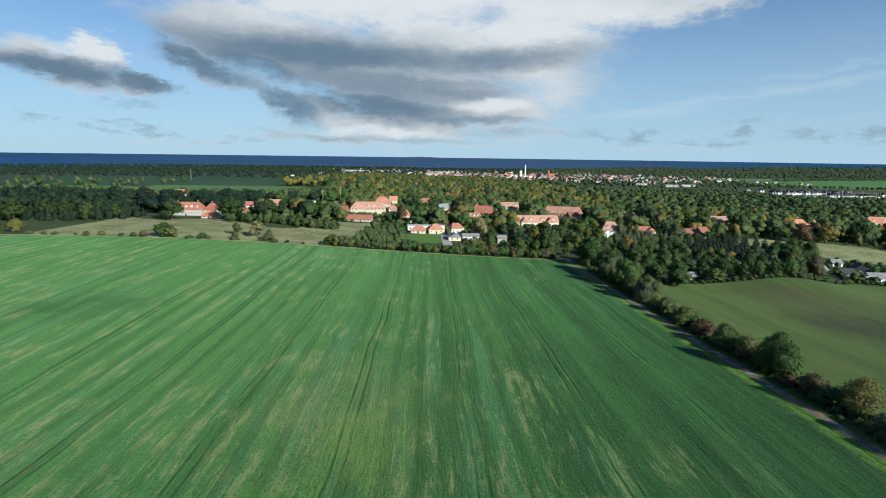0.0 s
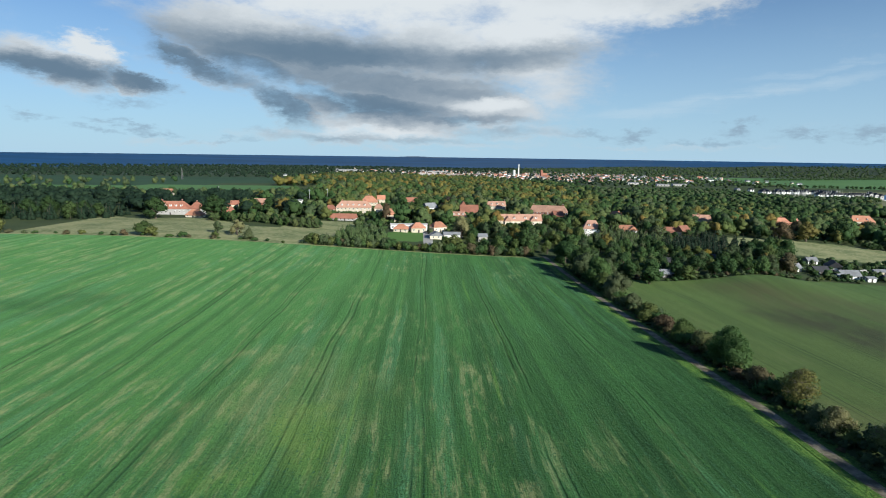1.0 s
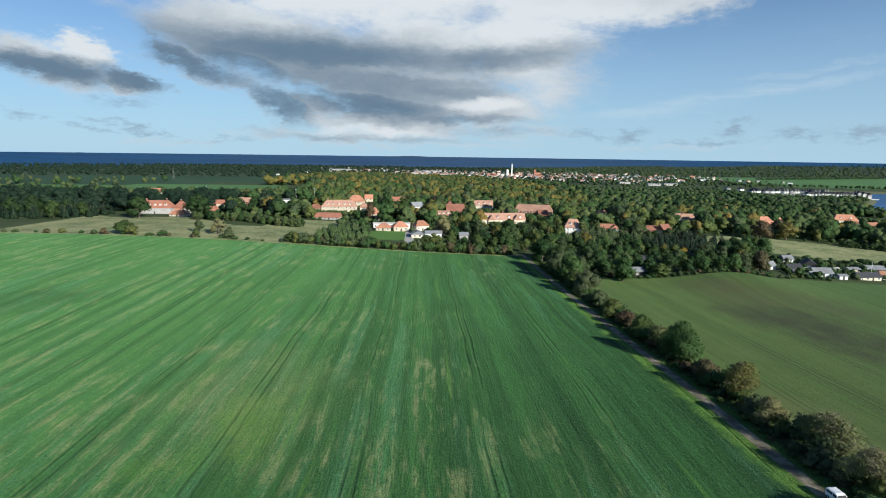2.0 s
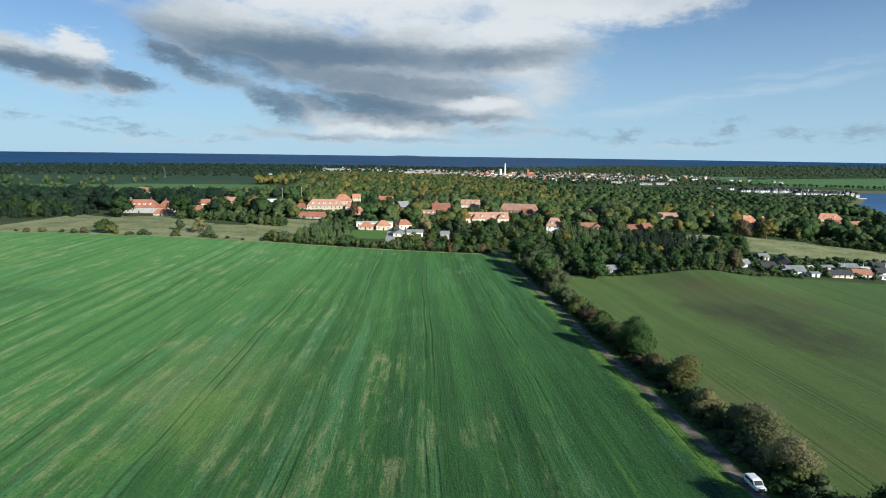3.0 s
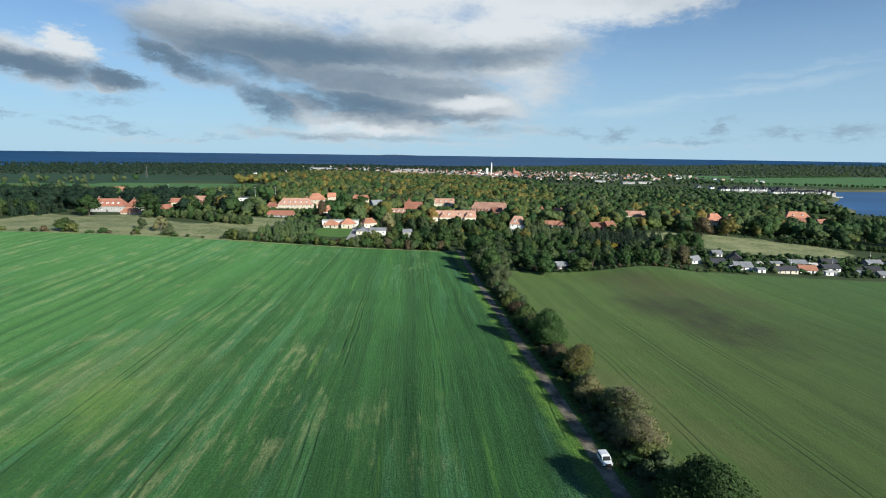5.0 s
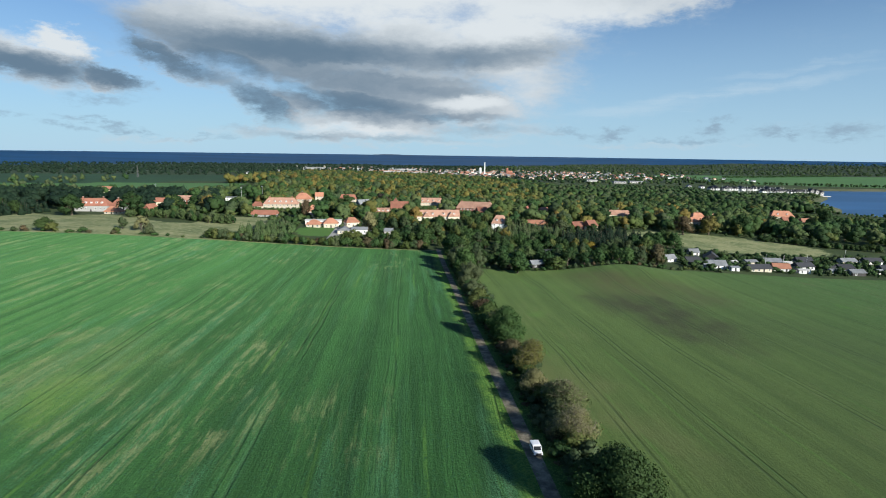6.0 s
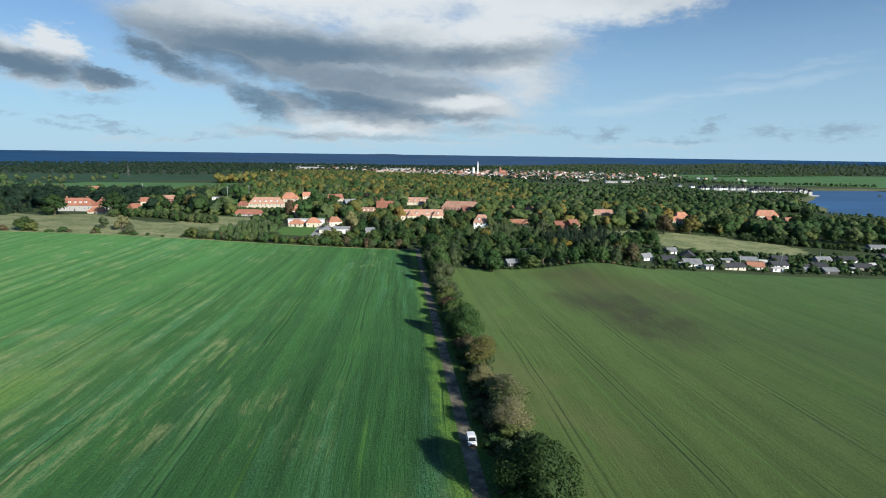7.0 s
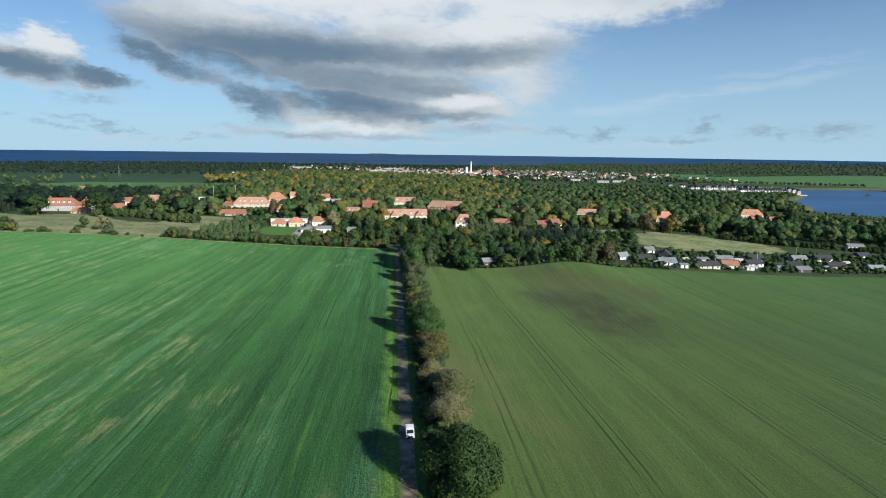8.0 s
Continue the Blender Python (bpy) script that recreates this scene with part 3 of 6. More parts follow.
bv, bf = [], []
for i, y in enumerate(bay_y):
    for j in range(12):
        bv.append((float(shore(y)) - 40 + j * (2300 - float(shore(y))) / 11, y, SEA_LEVEL))
for i in range(len(bay_y) - 1):
    for j in range(11):
        bf.append((i * 12 + j, i * 12 + j + 1, (i + 1) * 12 + j + 1, (i + 1) * 12 + j))
tagged(new("water_bay", mesh_from("bay", bv, bf, [BAY], None, True)), "calm blue water of a sheltered bay", "bay", kind="structure")

# ---- trees ----
def ico(level):
    bm = bmesh.new()
    bmesh.ops.create_icosphere(bm, subdivisions=level, radius=1)
    v = np.array([p.co for p in bm.verts])
    f = np.array([[q.index for q in p.verts] for p in bm.faces])
    bm.free()
    return v, f


BALL1, BALL2 = ico(1), ico(2)


def lumps(rng, tall, wide, base, count, full=1.0):
    """Centres and radii of the boughs' leaf masses, in an uneven crown."""
    out = []
    for i in range(count):
        a, h = rng.uniform(0, 6.283), rng.uniform(0, 1) ** 0.85
        reach = wide * (0.62 * math.sin(math.pi * min(0.98, 0.18 + 0.80 * h)) + 0.06) * rng.uniform(0.55, 1.1)
        out.append((reach * math.cos(a), reach * math.sin(a), base + (tall - base) * (0.14 + 0.70 * h), wide * full * rng.uniform(0.30, 0.46) * (1.12 - 0.4 * h)))
    out.append((0, 0, base + (tall - base) * 0.55, wide * 0.55))
    return out


def crown_arrays(rng, masses, leaves, size, ball, core=0.86, ruffle=0.45, crisp=0.5):
    """Leaf masses: a rough dark core with many small leaf sprays standing out of it."""
    vs_, fs_, ns_, n0 = [], [], [], 0
    bv_, bf_ = ball
    m = np.array(masses)
    heart = np.average(m[:, :3], axis=0, weights=m[:, 3]) * np.array([1, 1, 0.8])
    for x, y, z, r in masses:
        k = 1 + rng.normal(0, 0.13, (len(bv_), 1))
        p = bv_ * k * np.array([r, r, r * 0.82]) * core + np.array([x, y, z])
        vs_.append(p)
        out = p - heart
        ns_.append(bv_ * 0.7 + out / (np.linalg.norm(out, axis=1)[:, None] + 0.01) * 0.6)
        fs_.append(bf_ + n0)
        n0 += len(bv_)
    pick = rng.choice(len(m), leaves, p=m[:, 3] ** 2 / (m[:, 3] ** 2).sum())
    d = rng.normal(0, 1, (leaves, 3))
    d /= np.linalg.norm(d, axis=1)[:, None]
    c = m[pick, :3] + d * (m[pick, 3:4] * rng.uniform(0.76, 1.24, (leaves, 1))) * np.array([1, 1, 0.85])
    n = d + rng.normal(0, ruffle, (leaves, 3))
    n /= np.linalg.norm(n, axis=1)[:, None]
    t = np.cross(n, rng.normal(0, 1, (leaves, 3)))
    t /= np.linalg.norm(t, axis=1)[:, None]
    b = np.cross(n, t)
    s = size * rng.uniform(0.6, 1.4, (leaves, 1))
    quad = np.stack([c - t * s * 0.9, c - b * s * 0.55, c + t * s, c + b * s * 0.6], 1)
    out = c - heart
    soft = d * 0.6 + out / (np.linalg.norm(out, axis=1)[:, None] + 0.01) * 0.45 + n * crisp
    q = np.arange(leaves)[:, None] * 4 + n0
    lf = np.concatenate([q + np.array([0, 1, 2]), q + np.array([0, 2, 3])])
    vs_.append(quad.reshape(-1, 3))
    fs_.append(lf)
    ns_.append(np.repeat(soft, 4, 0))
    nn = np.concatenate(ns_)
    return np.concatenate(vs_), np.concatenate(fs_), nn / np.linalg.norm(nn, axis=1)[:, None]


def limb(vs_, fs_, a, b, ra, rb, sides=6):
    a, b = np.array(a, float), np.array(b, float)
    w_ = b - a
    w_ = w_ / np.linalg.norm(w_)
    p = np.cross(w_, (0.3, 0.9, 0.1))
    p /= np.linalg.norm(p)
    q = np.cross(w_, p)
    n0 = sum(len(v) for v in vs_)
    for c, r in ((a, ra), (b, rb)):
        vs_.append(np.array([c + r * (p * math.cos(6.2832 * i / sides) + q * math.sin(6.2832 * i / sides)) for i in range(sides)]))
    f = []
    for i in range(sides):
        j = (i + 1) % sides
        f += [(n0 + i, n0 + j, n0 + sides + j), (n0 + i, n0 + sides + j, n0 + sides + i)]
    fs_.append(np.array(f))


def trunk_arrays(rng, tall, base, masses, girth, twigs=0):
    vs_, fs_ = [], []
    lean = rng.normal(0, 0.03, 2) * tall
    top = np.array([lean[0], lean[1], base + (tall - base) * 0.62])
    mid = np.array([lean[0] * 0.3, lean[1] * 0.3, base * 0.9])
    limb(vs_, fs_, (0, 0, -0.8), mid, girth * 1.35, girth, 8)
    limb(vs_, fs_, mid, top, girth, girth * 0.35, 6)
    for x, y, z, r in masses:
        f = rng.uniform(0.1, 0.75)
        limb(vs_, fs_, mid + (top - mid) * f, (x, y, z), girth * 0.42, girth * 0.10, 5)
        for i in range(twigs):
            d = rng.normal(0, 1, 3)
            d[2] = abs(d[2])
            d /= np.linalg.norm(d)
            s = np.array((x, y, z)) - d * r * 0.3
            e = np.array((x, y, z)) + d * r * rng.uniform(0.9, 1.25)
            limb(vs_, fs_, s, e, 0.05, 0.015, 3)
            g = rng.normal(0, 1, 3)
            limb(vs_, fs_, s + (e - s) * 0.5, s + (e - s) * 0.5 + (d + g * 0.6) * r * 0.45, 0.035, 0.012, 3)
    return np.concatenate(vs_), np.concatenate(fs_)


def tree(name, seed, tall, wide, leaf, leaves, label, category="tree", base=0.22, count=9, size=0.45, bark=None, twigs=0, ball=None, core=0.86, full=1.0):
    """A broad-leaved tree of its own: trunk with boughs, and crown."""
    rng = np.random.default_rng(seed)
    masses = lumps(rng, tall, wide, tall * base, count, full)
    root = new(name)
    tv, tf = trunk_arrays(rng, tall, tall * base, masses, 0.028 * tall + 0.02 * wide, twigs)
    t = new("trunk", mesh_from("trunk", tv, tf, [bark or BARK], None, True))
    t.parent = root
    cv_, cf_, cn_ = crown_arrays(rng, masses, leaves, size, ball or BALL1, core, 0.55 if leaves > 2500 else 0.45, 1.2 if leaves > 2500 else 0.5)
    c = new("crown", mesh_from("crown", cv_, cf_, [leaf], None, True, cn_))
    c.parent = root
    return tagged(root, label, category)


def conifer(name, seed, tall, wide, leaf, tiers, label):
    """A spruce: tiers of drooping boughs round a straight trunk."""
    rng = np.random.default_rng(seed)
    root = new(name)
    vs_, fs_ = [], []
    limb(vs_, fs_, (0, 0, -0.5), (0, 0, tall * 0.9), tall * 0.018, tall * 0.004, 6)
    t = new("trunk", mesh_from("trunk", np.concatenate(vs_), np.concatenate(fs_), [BARK], None, True))
    t.parent = root
    masses = []
    for k_ in range(tiers):
        h = k_ / tiers
        r = wide * (1 - h) ** 0.8 + 0.12
        n_ = max(1, int(5 * (1 - h) + 0.6))
        turn = rng.uniform(0, 6.28)
        for i in range(n_):
            a = turn + 6.283 * i / n_ + rng.normal(0, 0.2)
            l = r * (0.55 if n_ > 1 else 0.0) * rng.uniform(0.8, 1.15)
            masses.append((l * math.cos(a), l * math.sin(a), tall * (0.07 + 0.86 * h) + rng.normal(0, 0.15), r * rng.uniform(0.42, 0.56)))
    masses.append((0, 0, tall * 0.95, 0.22))
    masses.append((0, 0, tall * 1.0, 0.12))
    cv_, cf_, cn_ = crown_arrays(rng, masses, 24 * tiers, 0.075 * wide + 0.16, BALL1, 0.8)
    c = new("crown", mesh_from("crown", cv_, cf_, [leaf], None, True, cn_))
    c.parent = root
    return tagged(root, label, "conifer")


def ground_at(x, y):
    return float(land(x, y))


# ---- buildings ----


def add_box(bm, x0, x1, y0, y1, z0, z1):
    v = [bm.verts.new(p) for p in ((x0, y0, z0), (x1, y0, z0), (x1, y1, z0), (x0, y1, z0), (x0, y0, z1), (x1, y0, z1), (x1, y1, z1), (x0, y1, z1))]
    for f in ((0, 3, 2, 1), (4, 5, 6, 7), (0, 1, 5, 4), (1, 2, 6, 5), (2, 3, 7, 6), (3, 0, 4, 7)):
        bm.faces.new([v[i] for i in f])


def box_bm(*c):
    bm = bmesh.new()
    add_box(bm, *c)
    return bm


def roof_bm(l, w, z, rise, hip, over=0.45, thick=0.22):
    """A closed roof body with eaves: ridge along x; hip: how far the ridge is drawn in at the ends."""
    bm = bmesh.new()
    a, b = l / 2 + over, w / 2 + over
    low = z - rise * over / (w / 2)
    eave = [bm.verts.new(p) for p in ((-a, -b, low), (a, -b, low), (a, b, low), (-a, b, low))]
    under = [bm.verts.new((x, y, low - thick)) for x, y in ((-a, -b), (a, -b), (a, b), (-a, b))]
    r = [bm.verts.new((-a + hip, 0, z + rise)), bm.verts.new((a - hip, 0, z + rise))]
    bm.faces.new((eave[0], eave[1], r[1], r[0]))
    bm.faces.new((eave[2], eave[3], r[0], r[1]))
    bm.faces.new((eave[1], eave[2], r[1]))
    bm.faces.new((eave[3], eave[0], r[0]))
    for i in range(4):
        j = (i + 1) % 4
        bm.faces.new((under[i], under[j], eave[j], eave[i]))
    bm.faces.new(under[::-1])
    return bm


def wall_bm(l, w, h, rise, gabled):
    bm = bmesh.new()
    a, b = l / 2, w / 2
    if not gabled:
        add_box(bm, -a, a, -b, b, -1.5, h)
        return bm
    ends = []
    for x in (-a, a):
        ends.append([bm.verts.new((x, y, z)) for y, z in ((-b, -1.5), (b, -1.5), (b, h), (0, h + rise - 0.15), (-b, h))])
    bm.faces.new(ends[0][::-1])
    bm.faces.new(ends[1])
    for i in range(5):
        j = (i + 1) % 5
        bm.faces.new((ends[0][i], ends[0][j], ends[1][j], ends[1][i]))
    return bm


WINDOW_MESHES = {}


def add_window(root, x, y, z, w, h, turn):
    """A casement: white frame round a dark pane, facing -y before the turn."""
    key = (round(w, 2), round(h, 2))
    if key not in WINDOW_MESHES:
        bm = bmesh.new()
        t = 0.14
        add_box(bm, -w / 2, w / 2, -0.07, 0.02, -h / 2, -h / 2 + t)
        add_box(bm, -w / 2, w / 2, -0.07, 0.02, h / 2 - t, h / 2)
        add_box(bm, -w / 2, -w / 2 + t, -0.07, 0.02, -h / 2 + t, h / 2 - t)
        add_box(bm, w / 2 - t, w / 2, -0.07, 0.02, -h / 2 + t, h / 2 - t)
        add_box(bm, -0.04, 0.04, -0.06, 0.02, -h / 2 + t, h / 2 - t)
        f = bpy.data.meshes.new("window")
        bm.to_mesh(f)
        bm.free()
        f.materials.append(WHITE)
        bm = box_bm(-w / 2 + t, w / 2 - t, -0.035, 0.01, -h / 2 + t, h / 2 - t)
        p = bpy.data.meshes.new("pane")
        bm.to_mesh(p)
        bm.free()
        p.materials.append(PANE)
        WINDOW_MESHES[key] = f, p
    f, p = WINDOW_MESHES[key]
    win = new("window", f)
    win.parent, win.matrix_basis = root, pose(x, y, z, 0, 0, turn)
    pane = new("pane", p)
    pane.parent = win
    return win


def house(label, x, y, l, w, ridge, rise, turn=0.0, roof=None, wall=None, hip=0.0, dormers=0, chimneys=0, cross=(), storeys=0, name="house", category="house", group="", low=2.4):
    """A house on the ground at x, y, whose ridge is at the height given."""
    base = min(ground_at(x + dx * l * 0.3, y + dy * w * 0.3) for dx in (-1, 1) for dy in (-1, 1))
    h = min(6.8, max(low, ridge - rise - base))
    root = new(name)
    root.matrix_basis = pose(x, y, base, 0, 0, turn)
    wall, roof = wall or CREAM, roof or RED_TILES
    part("wall", wall_bm(l, w, h, rise, hip < 0.5), wall, root)
    part("roof", roof_bm(l, w, h, rise, hip), roof, root)
    floors = storeys or max(1, int((h - 0.3) / 2.8))
    n = max(1, int(l / 3.2))
    for k_ in range(floors):
        z = h * (k_ + 0.5) / floors + 0.1
        for i in range(n):
            xx = -l / 2 + l * (i + 0.5) / n
            if k_ == 0 and i == n // 2:
                part("door", box_bm(xx - 0.5, xx + 0.5, -w / 2 - 0.05, -w / 2 + 0.05, 0.0, 2.1), DARK_WOOD, root)
                continue
            add_window(root, xx, -w / 2 - 0.01, z, 1.2, 1.5, 0)
        for s in (-1, 1):
            for j in (-1, 1):
                add_window(root, s * (l / 2 + 0.01), j * w * 0.22, z, 1.2, 1.5, 90 * s)
    if hip < 0.5 and rise > 2.2:
        for s in (-1, 1):
            add_window(root, s * (l / 2 + 0.01), 0, h + rise * 0.35, 1.0, 1.2, 90 * s)
    for i in range(dormers):
        xx = -l / 2 + hip * 0.6 + (l - hip * 1.2) * (i + 0.5) / dormers
        yy = -w / 2 * 0.72
        zz = h + rise * 0.28
        d = part("dormer", box_bm(xx - 0.75, xx + 0.75, yy - 0.15, yy + w * 0.22, zz - 0.3, zz + 1.35), WHITE, root)
        bm = roof_bm(1.7, 2.2, 0.0, 0.5, 0.0, 0.12, 0.1)
        bmesh.ops.rotate(bm, verts=bm.verts, matrix=Matrix.Rotation(radians(90), 3, "Z"))
        bmesh.ops.scale(bm, verts=bm.verts, vec=(0.75, 1.2, 1.0))
        bmesh.ops.translate(bm, verts=bm.verts, vec=(xx, yy + w * 0.08, zz + 1.35))
        part("dormer_roof", bm, roof, d)
        add_window(d, xx, yy - 0.17, zz + 0.6, 1.0, 1.1, 0)
    for s in cross:
        # a gabled bay that stands out of the front
        bw, bd = 5.2, 1.6
        bm = wall_bm(w * 0.5 + bd, bw, h, rise * 0.72, True)
        bmesh.ops.rotate(bm, verts=bm.verts, matrix=Matrix.Rotation(radians(90), 3, "Z"))
        bmesh.ops.translate(bm, verts=bm.verts, vec=(s, -w / 4 - bd / 2, 0))
        b = part("gable_bay", bm, wall, root)
        bm = roof_bm(w * 0.5 + bd, bw, h, rise * 0.72, 0.0, 0.3)
        bmesh.ops.rotate(bm, verts=bm.verts, matrix=Matrix.Rotation(radians(90), 3, "Z"))
        bmesh.ops.translate(bm, verts=bm.verts, vec=(s, -w / 4 - bd / 2, 0.03))
        part("bay_roof", bm, roof, b)
        for k_ in range(floors + 1):
            add_window(b, s, -w / 2 - bd - 0.02, h * (k_ + 0.5) / max(1, floors) + 0.1, 1.3, 1.5, 0)
    for i in range(chimneys):
        xx = (-l / 2 + hip + 0.8) + (l - 2 * hip - 1.6) * (i / max(1, chimneys - 1) if chimneys > 1 else 0.4)
        c = part("chimney", box_bm(xx - 0.5, xx + 0.5, -0.4, 0.4, h + rise - 1.2, h + rise + 1.3), BRICK, root)
        part("chimney_cap", box_bm(xx - 0.58, xx + 0.58, -0.48, 0.48, h + rise + 1.3, h + rise + 1.45), CONCRETE, c)
    HOUSES.append((x, y, l, w))
    FLOORS.append(base)
    return tagged(root, label, category, group)


HOUSES, FLOORS = [], []
PARK = "houses of the park settlement"
# manor and wing: grey concrete puts cloud shade into the white walls' colour
house("long white manor with red mansard roof and dormers", -179, 456, 25, 12, 12.2, 5.2, 2, RED_TILES, CONCRETE, 4.0, 5, 2)
house("red-roofed side wing of the manor", -161, 459, 10, 11, 11.2, 4.6, 2, RED_TILES, CONCRETE, 4.0, 0, 1, group=PARK)
house("small cottage with bright orange hipped roof", -153.5, 435, 12, 8, 7.2, 3.6, -8, ORANGE_TILES, CREAM, 3.5, group=PARK)
house("red-roofed gabled cottage among dark trees", -139, 465, 9, 8, 6.4, 3.8, 65, RED_TILES, CREAM, group=PARK)
house("low red-roofed outbuilding behind trees", -153, 520, 12, 9, 7.6, 3.2, 5, RED_TILES, CREAM, group=PARK)
house("long low red-roofed building behind trees", -128, 523, 20, 10, 9.6, 3.2, -3, PALE_TILES, BRICK, group=PARK)
house("white shed beside a sports pitch", -112, 607, 12, 9, 2.2, 0.8, 0, GREY_ROOF, WHITE, name="shed", category="shed")
house("large cream house with long hipped red roof and dormers", -41, 513, 31, 12, 8.9, 5.2, 0, PALE_TILES, CREAM, 4.5, 5, 2, group=PARK)
house("low red-roofed wing of the cream house", -62, 511, 10, 9, 5.2, 3.4, 0, RED_TILES, CREAM, 3.0, group=PARK)
house("tall square house with steep orange hipped roof", -33, 590, 17, 14, 9.2, 6.0, 0, ORANGE_TILES, CREAM, 5.5, 0, 1, group=PARK)
house("small pale-roofed annex of the cream house", -19, 520, 7, 9, 5.8, 3.6, 0, PALE_TILES, CREAM, 2.5, group=PARK)
house("low hall with red roof and grey walls", -43, 453, 20, 11, 1.9, 3.0, -4, RED_TILES, CONCRETE, group=PARK)
house("small steep-roofed orange lodge", -6, 469, 7.5, 7.5, 6.4, 4.6, 0, ORANGE_TILES, CREAM, 3.4, group=PARK)
house("low cream building beside the lodge", -5, 458, 9, 6, 0.8, 1.2, 0, PALE_TILES, CREAM, 1.5, group=PARK)
house("cream pavilion with orange hipped roof", 4.5, 400, 10, 9, 1.9, 2.8, -6, ORANGE_TILES, CREAM, 4.0, group="orange pavilions")
house("cream pavilion with orange hipped roof and wide eaves", 16.5, 402, 10.5, 9.5, 2.9, 3.2, 8, ORANGE_TILES, CREAM, 4.2, group="orange pavilions")
house("low white flat-roofed connecting building", 10, 412, 27, 6, 0.9, 0.4, 0, CONCRETE, WHITE, group=PARK)
house("orange-roofed pavilion behind the yard", 31.5, 409, 10, 9, 2.7, 3.2, 20, ORANGE_TILES, CREAM, 3.0, group="orange pavilions")
house("white gabled workshop with grey roof", 28.5, 376, 10, 8.0, -0.2, 1.8, 90, GREY_ROOF, CREAM, name="workshop", category="workshop")
house("grey-roofed shed beside the workshop", 39.5, 377, 11, 8, -0.4, 1.4, 0, GREY_ROOF, WHITE, name="shed", category="shed")
house("narrow grey-roofed shed under trees", 60, 373, 6, 8, -0.8, 1.4, 0, GREY_ROOF, CONCRETE, name="shed", category="shed")
house("broad gabled house with steep dark red roof", 70, 562, 18, 14, -0.2, 7.2, 0, RED_TILES, BRICK, group=PARK)
house("pale house with red roof and dormers", 54, 503, 14, 9, 0.8, 3.6, 4, PALE_TILES, CREAM, 1.5, 3, group=PARK)
house("red stair gable rising behind the broad house", 66, 585, 8, 8, 4.6, 5.4, 90, RED_TILES, BRICK, group=PARK)
house("long cream house with red roof, dormers and end chimneys", 108, 647, 26, 11, 1.8, 4.8, 0, PALE_TILES, CREAM, 0.0, 4, 2, group=PARK)
house("broad hospital block with red hipped roof", 148, 548, 38, 15, 3.8, 5.8, -16, PALE_TILES, BRICK, 4.0, 0, 2, group=PARK)
house("dark brick wing with red roof", 150, 520, 9, 16, 0.6, 4.0, 0, RED_TILES, BRICK, group=PARK)
house("long two-winged cream house with gabled bays", 102, 462, 37, 11, 3.2, 4.8, 2, PALE_TILES, CREAM, 0.0, 4, 3, (-10.5, 11.0), group=PARK)
house("tall white house with steep hipped red roof", 146, 406, 12, 10, 5.2, 5.4, -12, PALE_TILES, WHITE, 3.5, 2, 0, group=PARK)
house("low orange-roofed house in the wood", 184, 441, 14, 9, -4.2, 2.8, -5, ORANGE_TILES, BRICK, group=PARK)
house("white gable end of the low house", 190, 438, 9, 7, -4.4, 2.6, 84, ORANGE_TILES, WHITE, group=PARK)
house("small house with orange roof far in the wood", 230, 583, 11, 9, -5.6, 3.2, 0, ORANGE_TILES, CREAM, 2.0, group=PARK)
house("red-roofed cottage hidden in the wood", 213, 588, 7, 8, -4.8, 3.2, 30, RED_TILES, CREAM, group=PARK)
house("gabled house with red roof and pale wall", 226, 426, 9, 9, -1.0, 4.2, 25, RED_TILES, CREAM, group=PARK)
house("low red-roofed extension in the wood", 216, 429, 9, 8, -2.6, 2.8, 5, RED_TILES, BRICK, group=PARK)
house("long orange-roofed villa behind trees", 297, 534, 27, 10, -3.6, 4.2, -8, PALE_TILES, CREAM, 3.0, 0, 1, group=PARK)
house("orange hipped villa above the meadow", 381, 535, 14, 10, -3.8, 4.4, 0, ORANGE_TILES, CREAM, 3.5, 0, 1, group=PARK)
house("long villa wing with orange roof behind a russet tree", 373, 515, 27, 9, -8.4, 3.6, 0, ORANGE_TILES, CREAM, 2.5, group=PARK)
house("small cottage with orange roof", 405, 546, 7, 7, -5.0, 3.4, 40, ORANGE_TILES, CREAM, group=PARK)
house("large villa with orange hipped roof near the bay", 548, 634, 27, 13, -13.6, 6.2, -14, ORANGE_TILES, CREAM, 5.0, 2, 1, group=PARK)
house("low orange-roofed annex of the bay villa", 556, 602, 19, 10, -22.0, 3.6, 10, ORANGE_TILES, BRICK, 3.0, group=PARK)
house("brick annex with dark red roof", 540, 612, 14, 9, -19.0, 3.6, 0, RED_TILES, BRICK, group=PARK)
house("orange-roofed farmhouse beyond the wood", -287, 702, 12, 9, 6.0, 3.8, 0, ORANGE_TILES, CREAM, group=PARK)
house("red-roofed house far among trees", 11, 642, 19, 10, 6.0, 4.2, 0, RED_TILES, CREAM, 2.0, group=PARK)
house("orange-roofed house far among trees", -24, 655, 9, 9, 9.0, 4.2, 0, ORANGE_TILES, CREAM, group=PARK)
house("grey-roofed house among dark trees", 31, 592, 13, 11, 1.0, 4.6, 30, GREY_ROOF, WHITE, group=PARK)

# holiday cabins below the hill
CABIN = "holiday cabins below the hill"
house("black-roofed cabin with white gable", 270, 321, 10.4, 8.5, -10.5, 3.0, 62, BLACK_ROOF, WHITE, name="cabin", category="cabin", group=CABIN)
house("white cabin with grey roof", 257, 294, 10.4, 6.8, -11.5, 2.4, -4, GREY_ROOF, WHITE, name="cabin", category="cabin", group=CABIN)
house("small white flat annex", 264, 287, 4.8, 4.2, -13.5, 0.6, 0, GREY_ROOF, WHITE, name="cabin", category="cabin", group=CABIN)
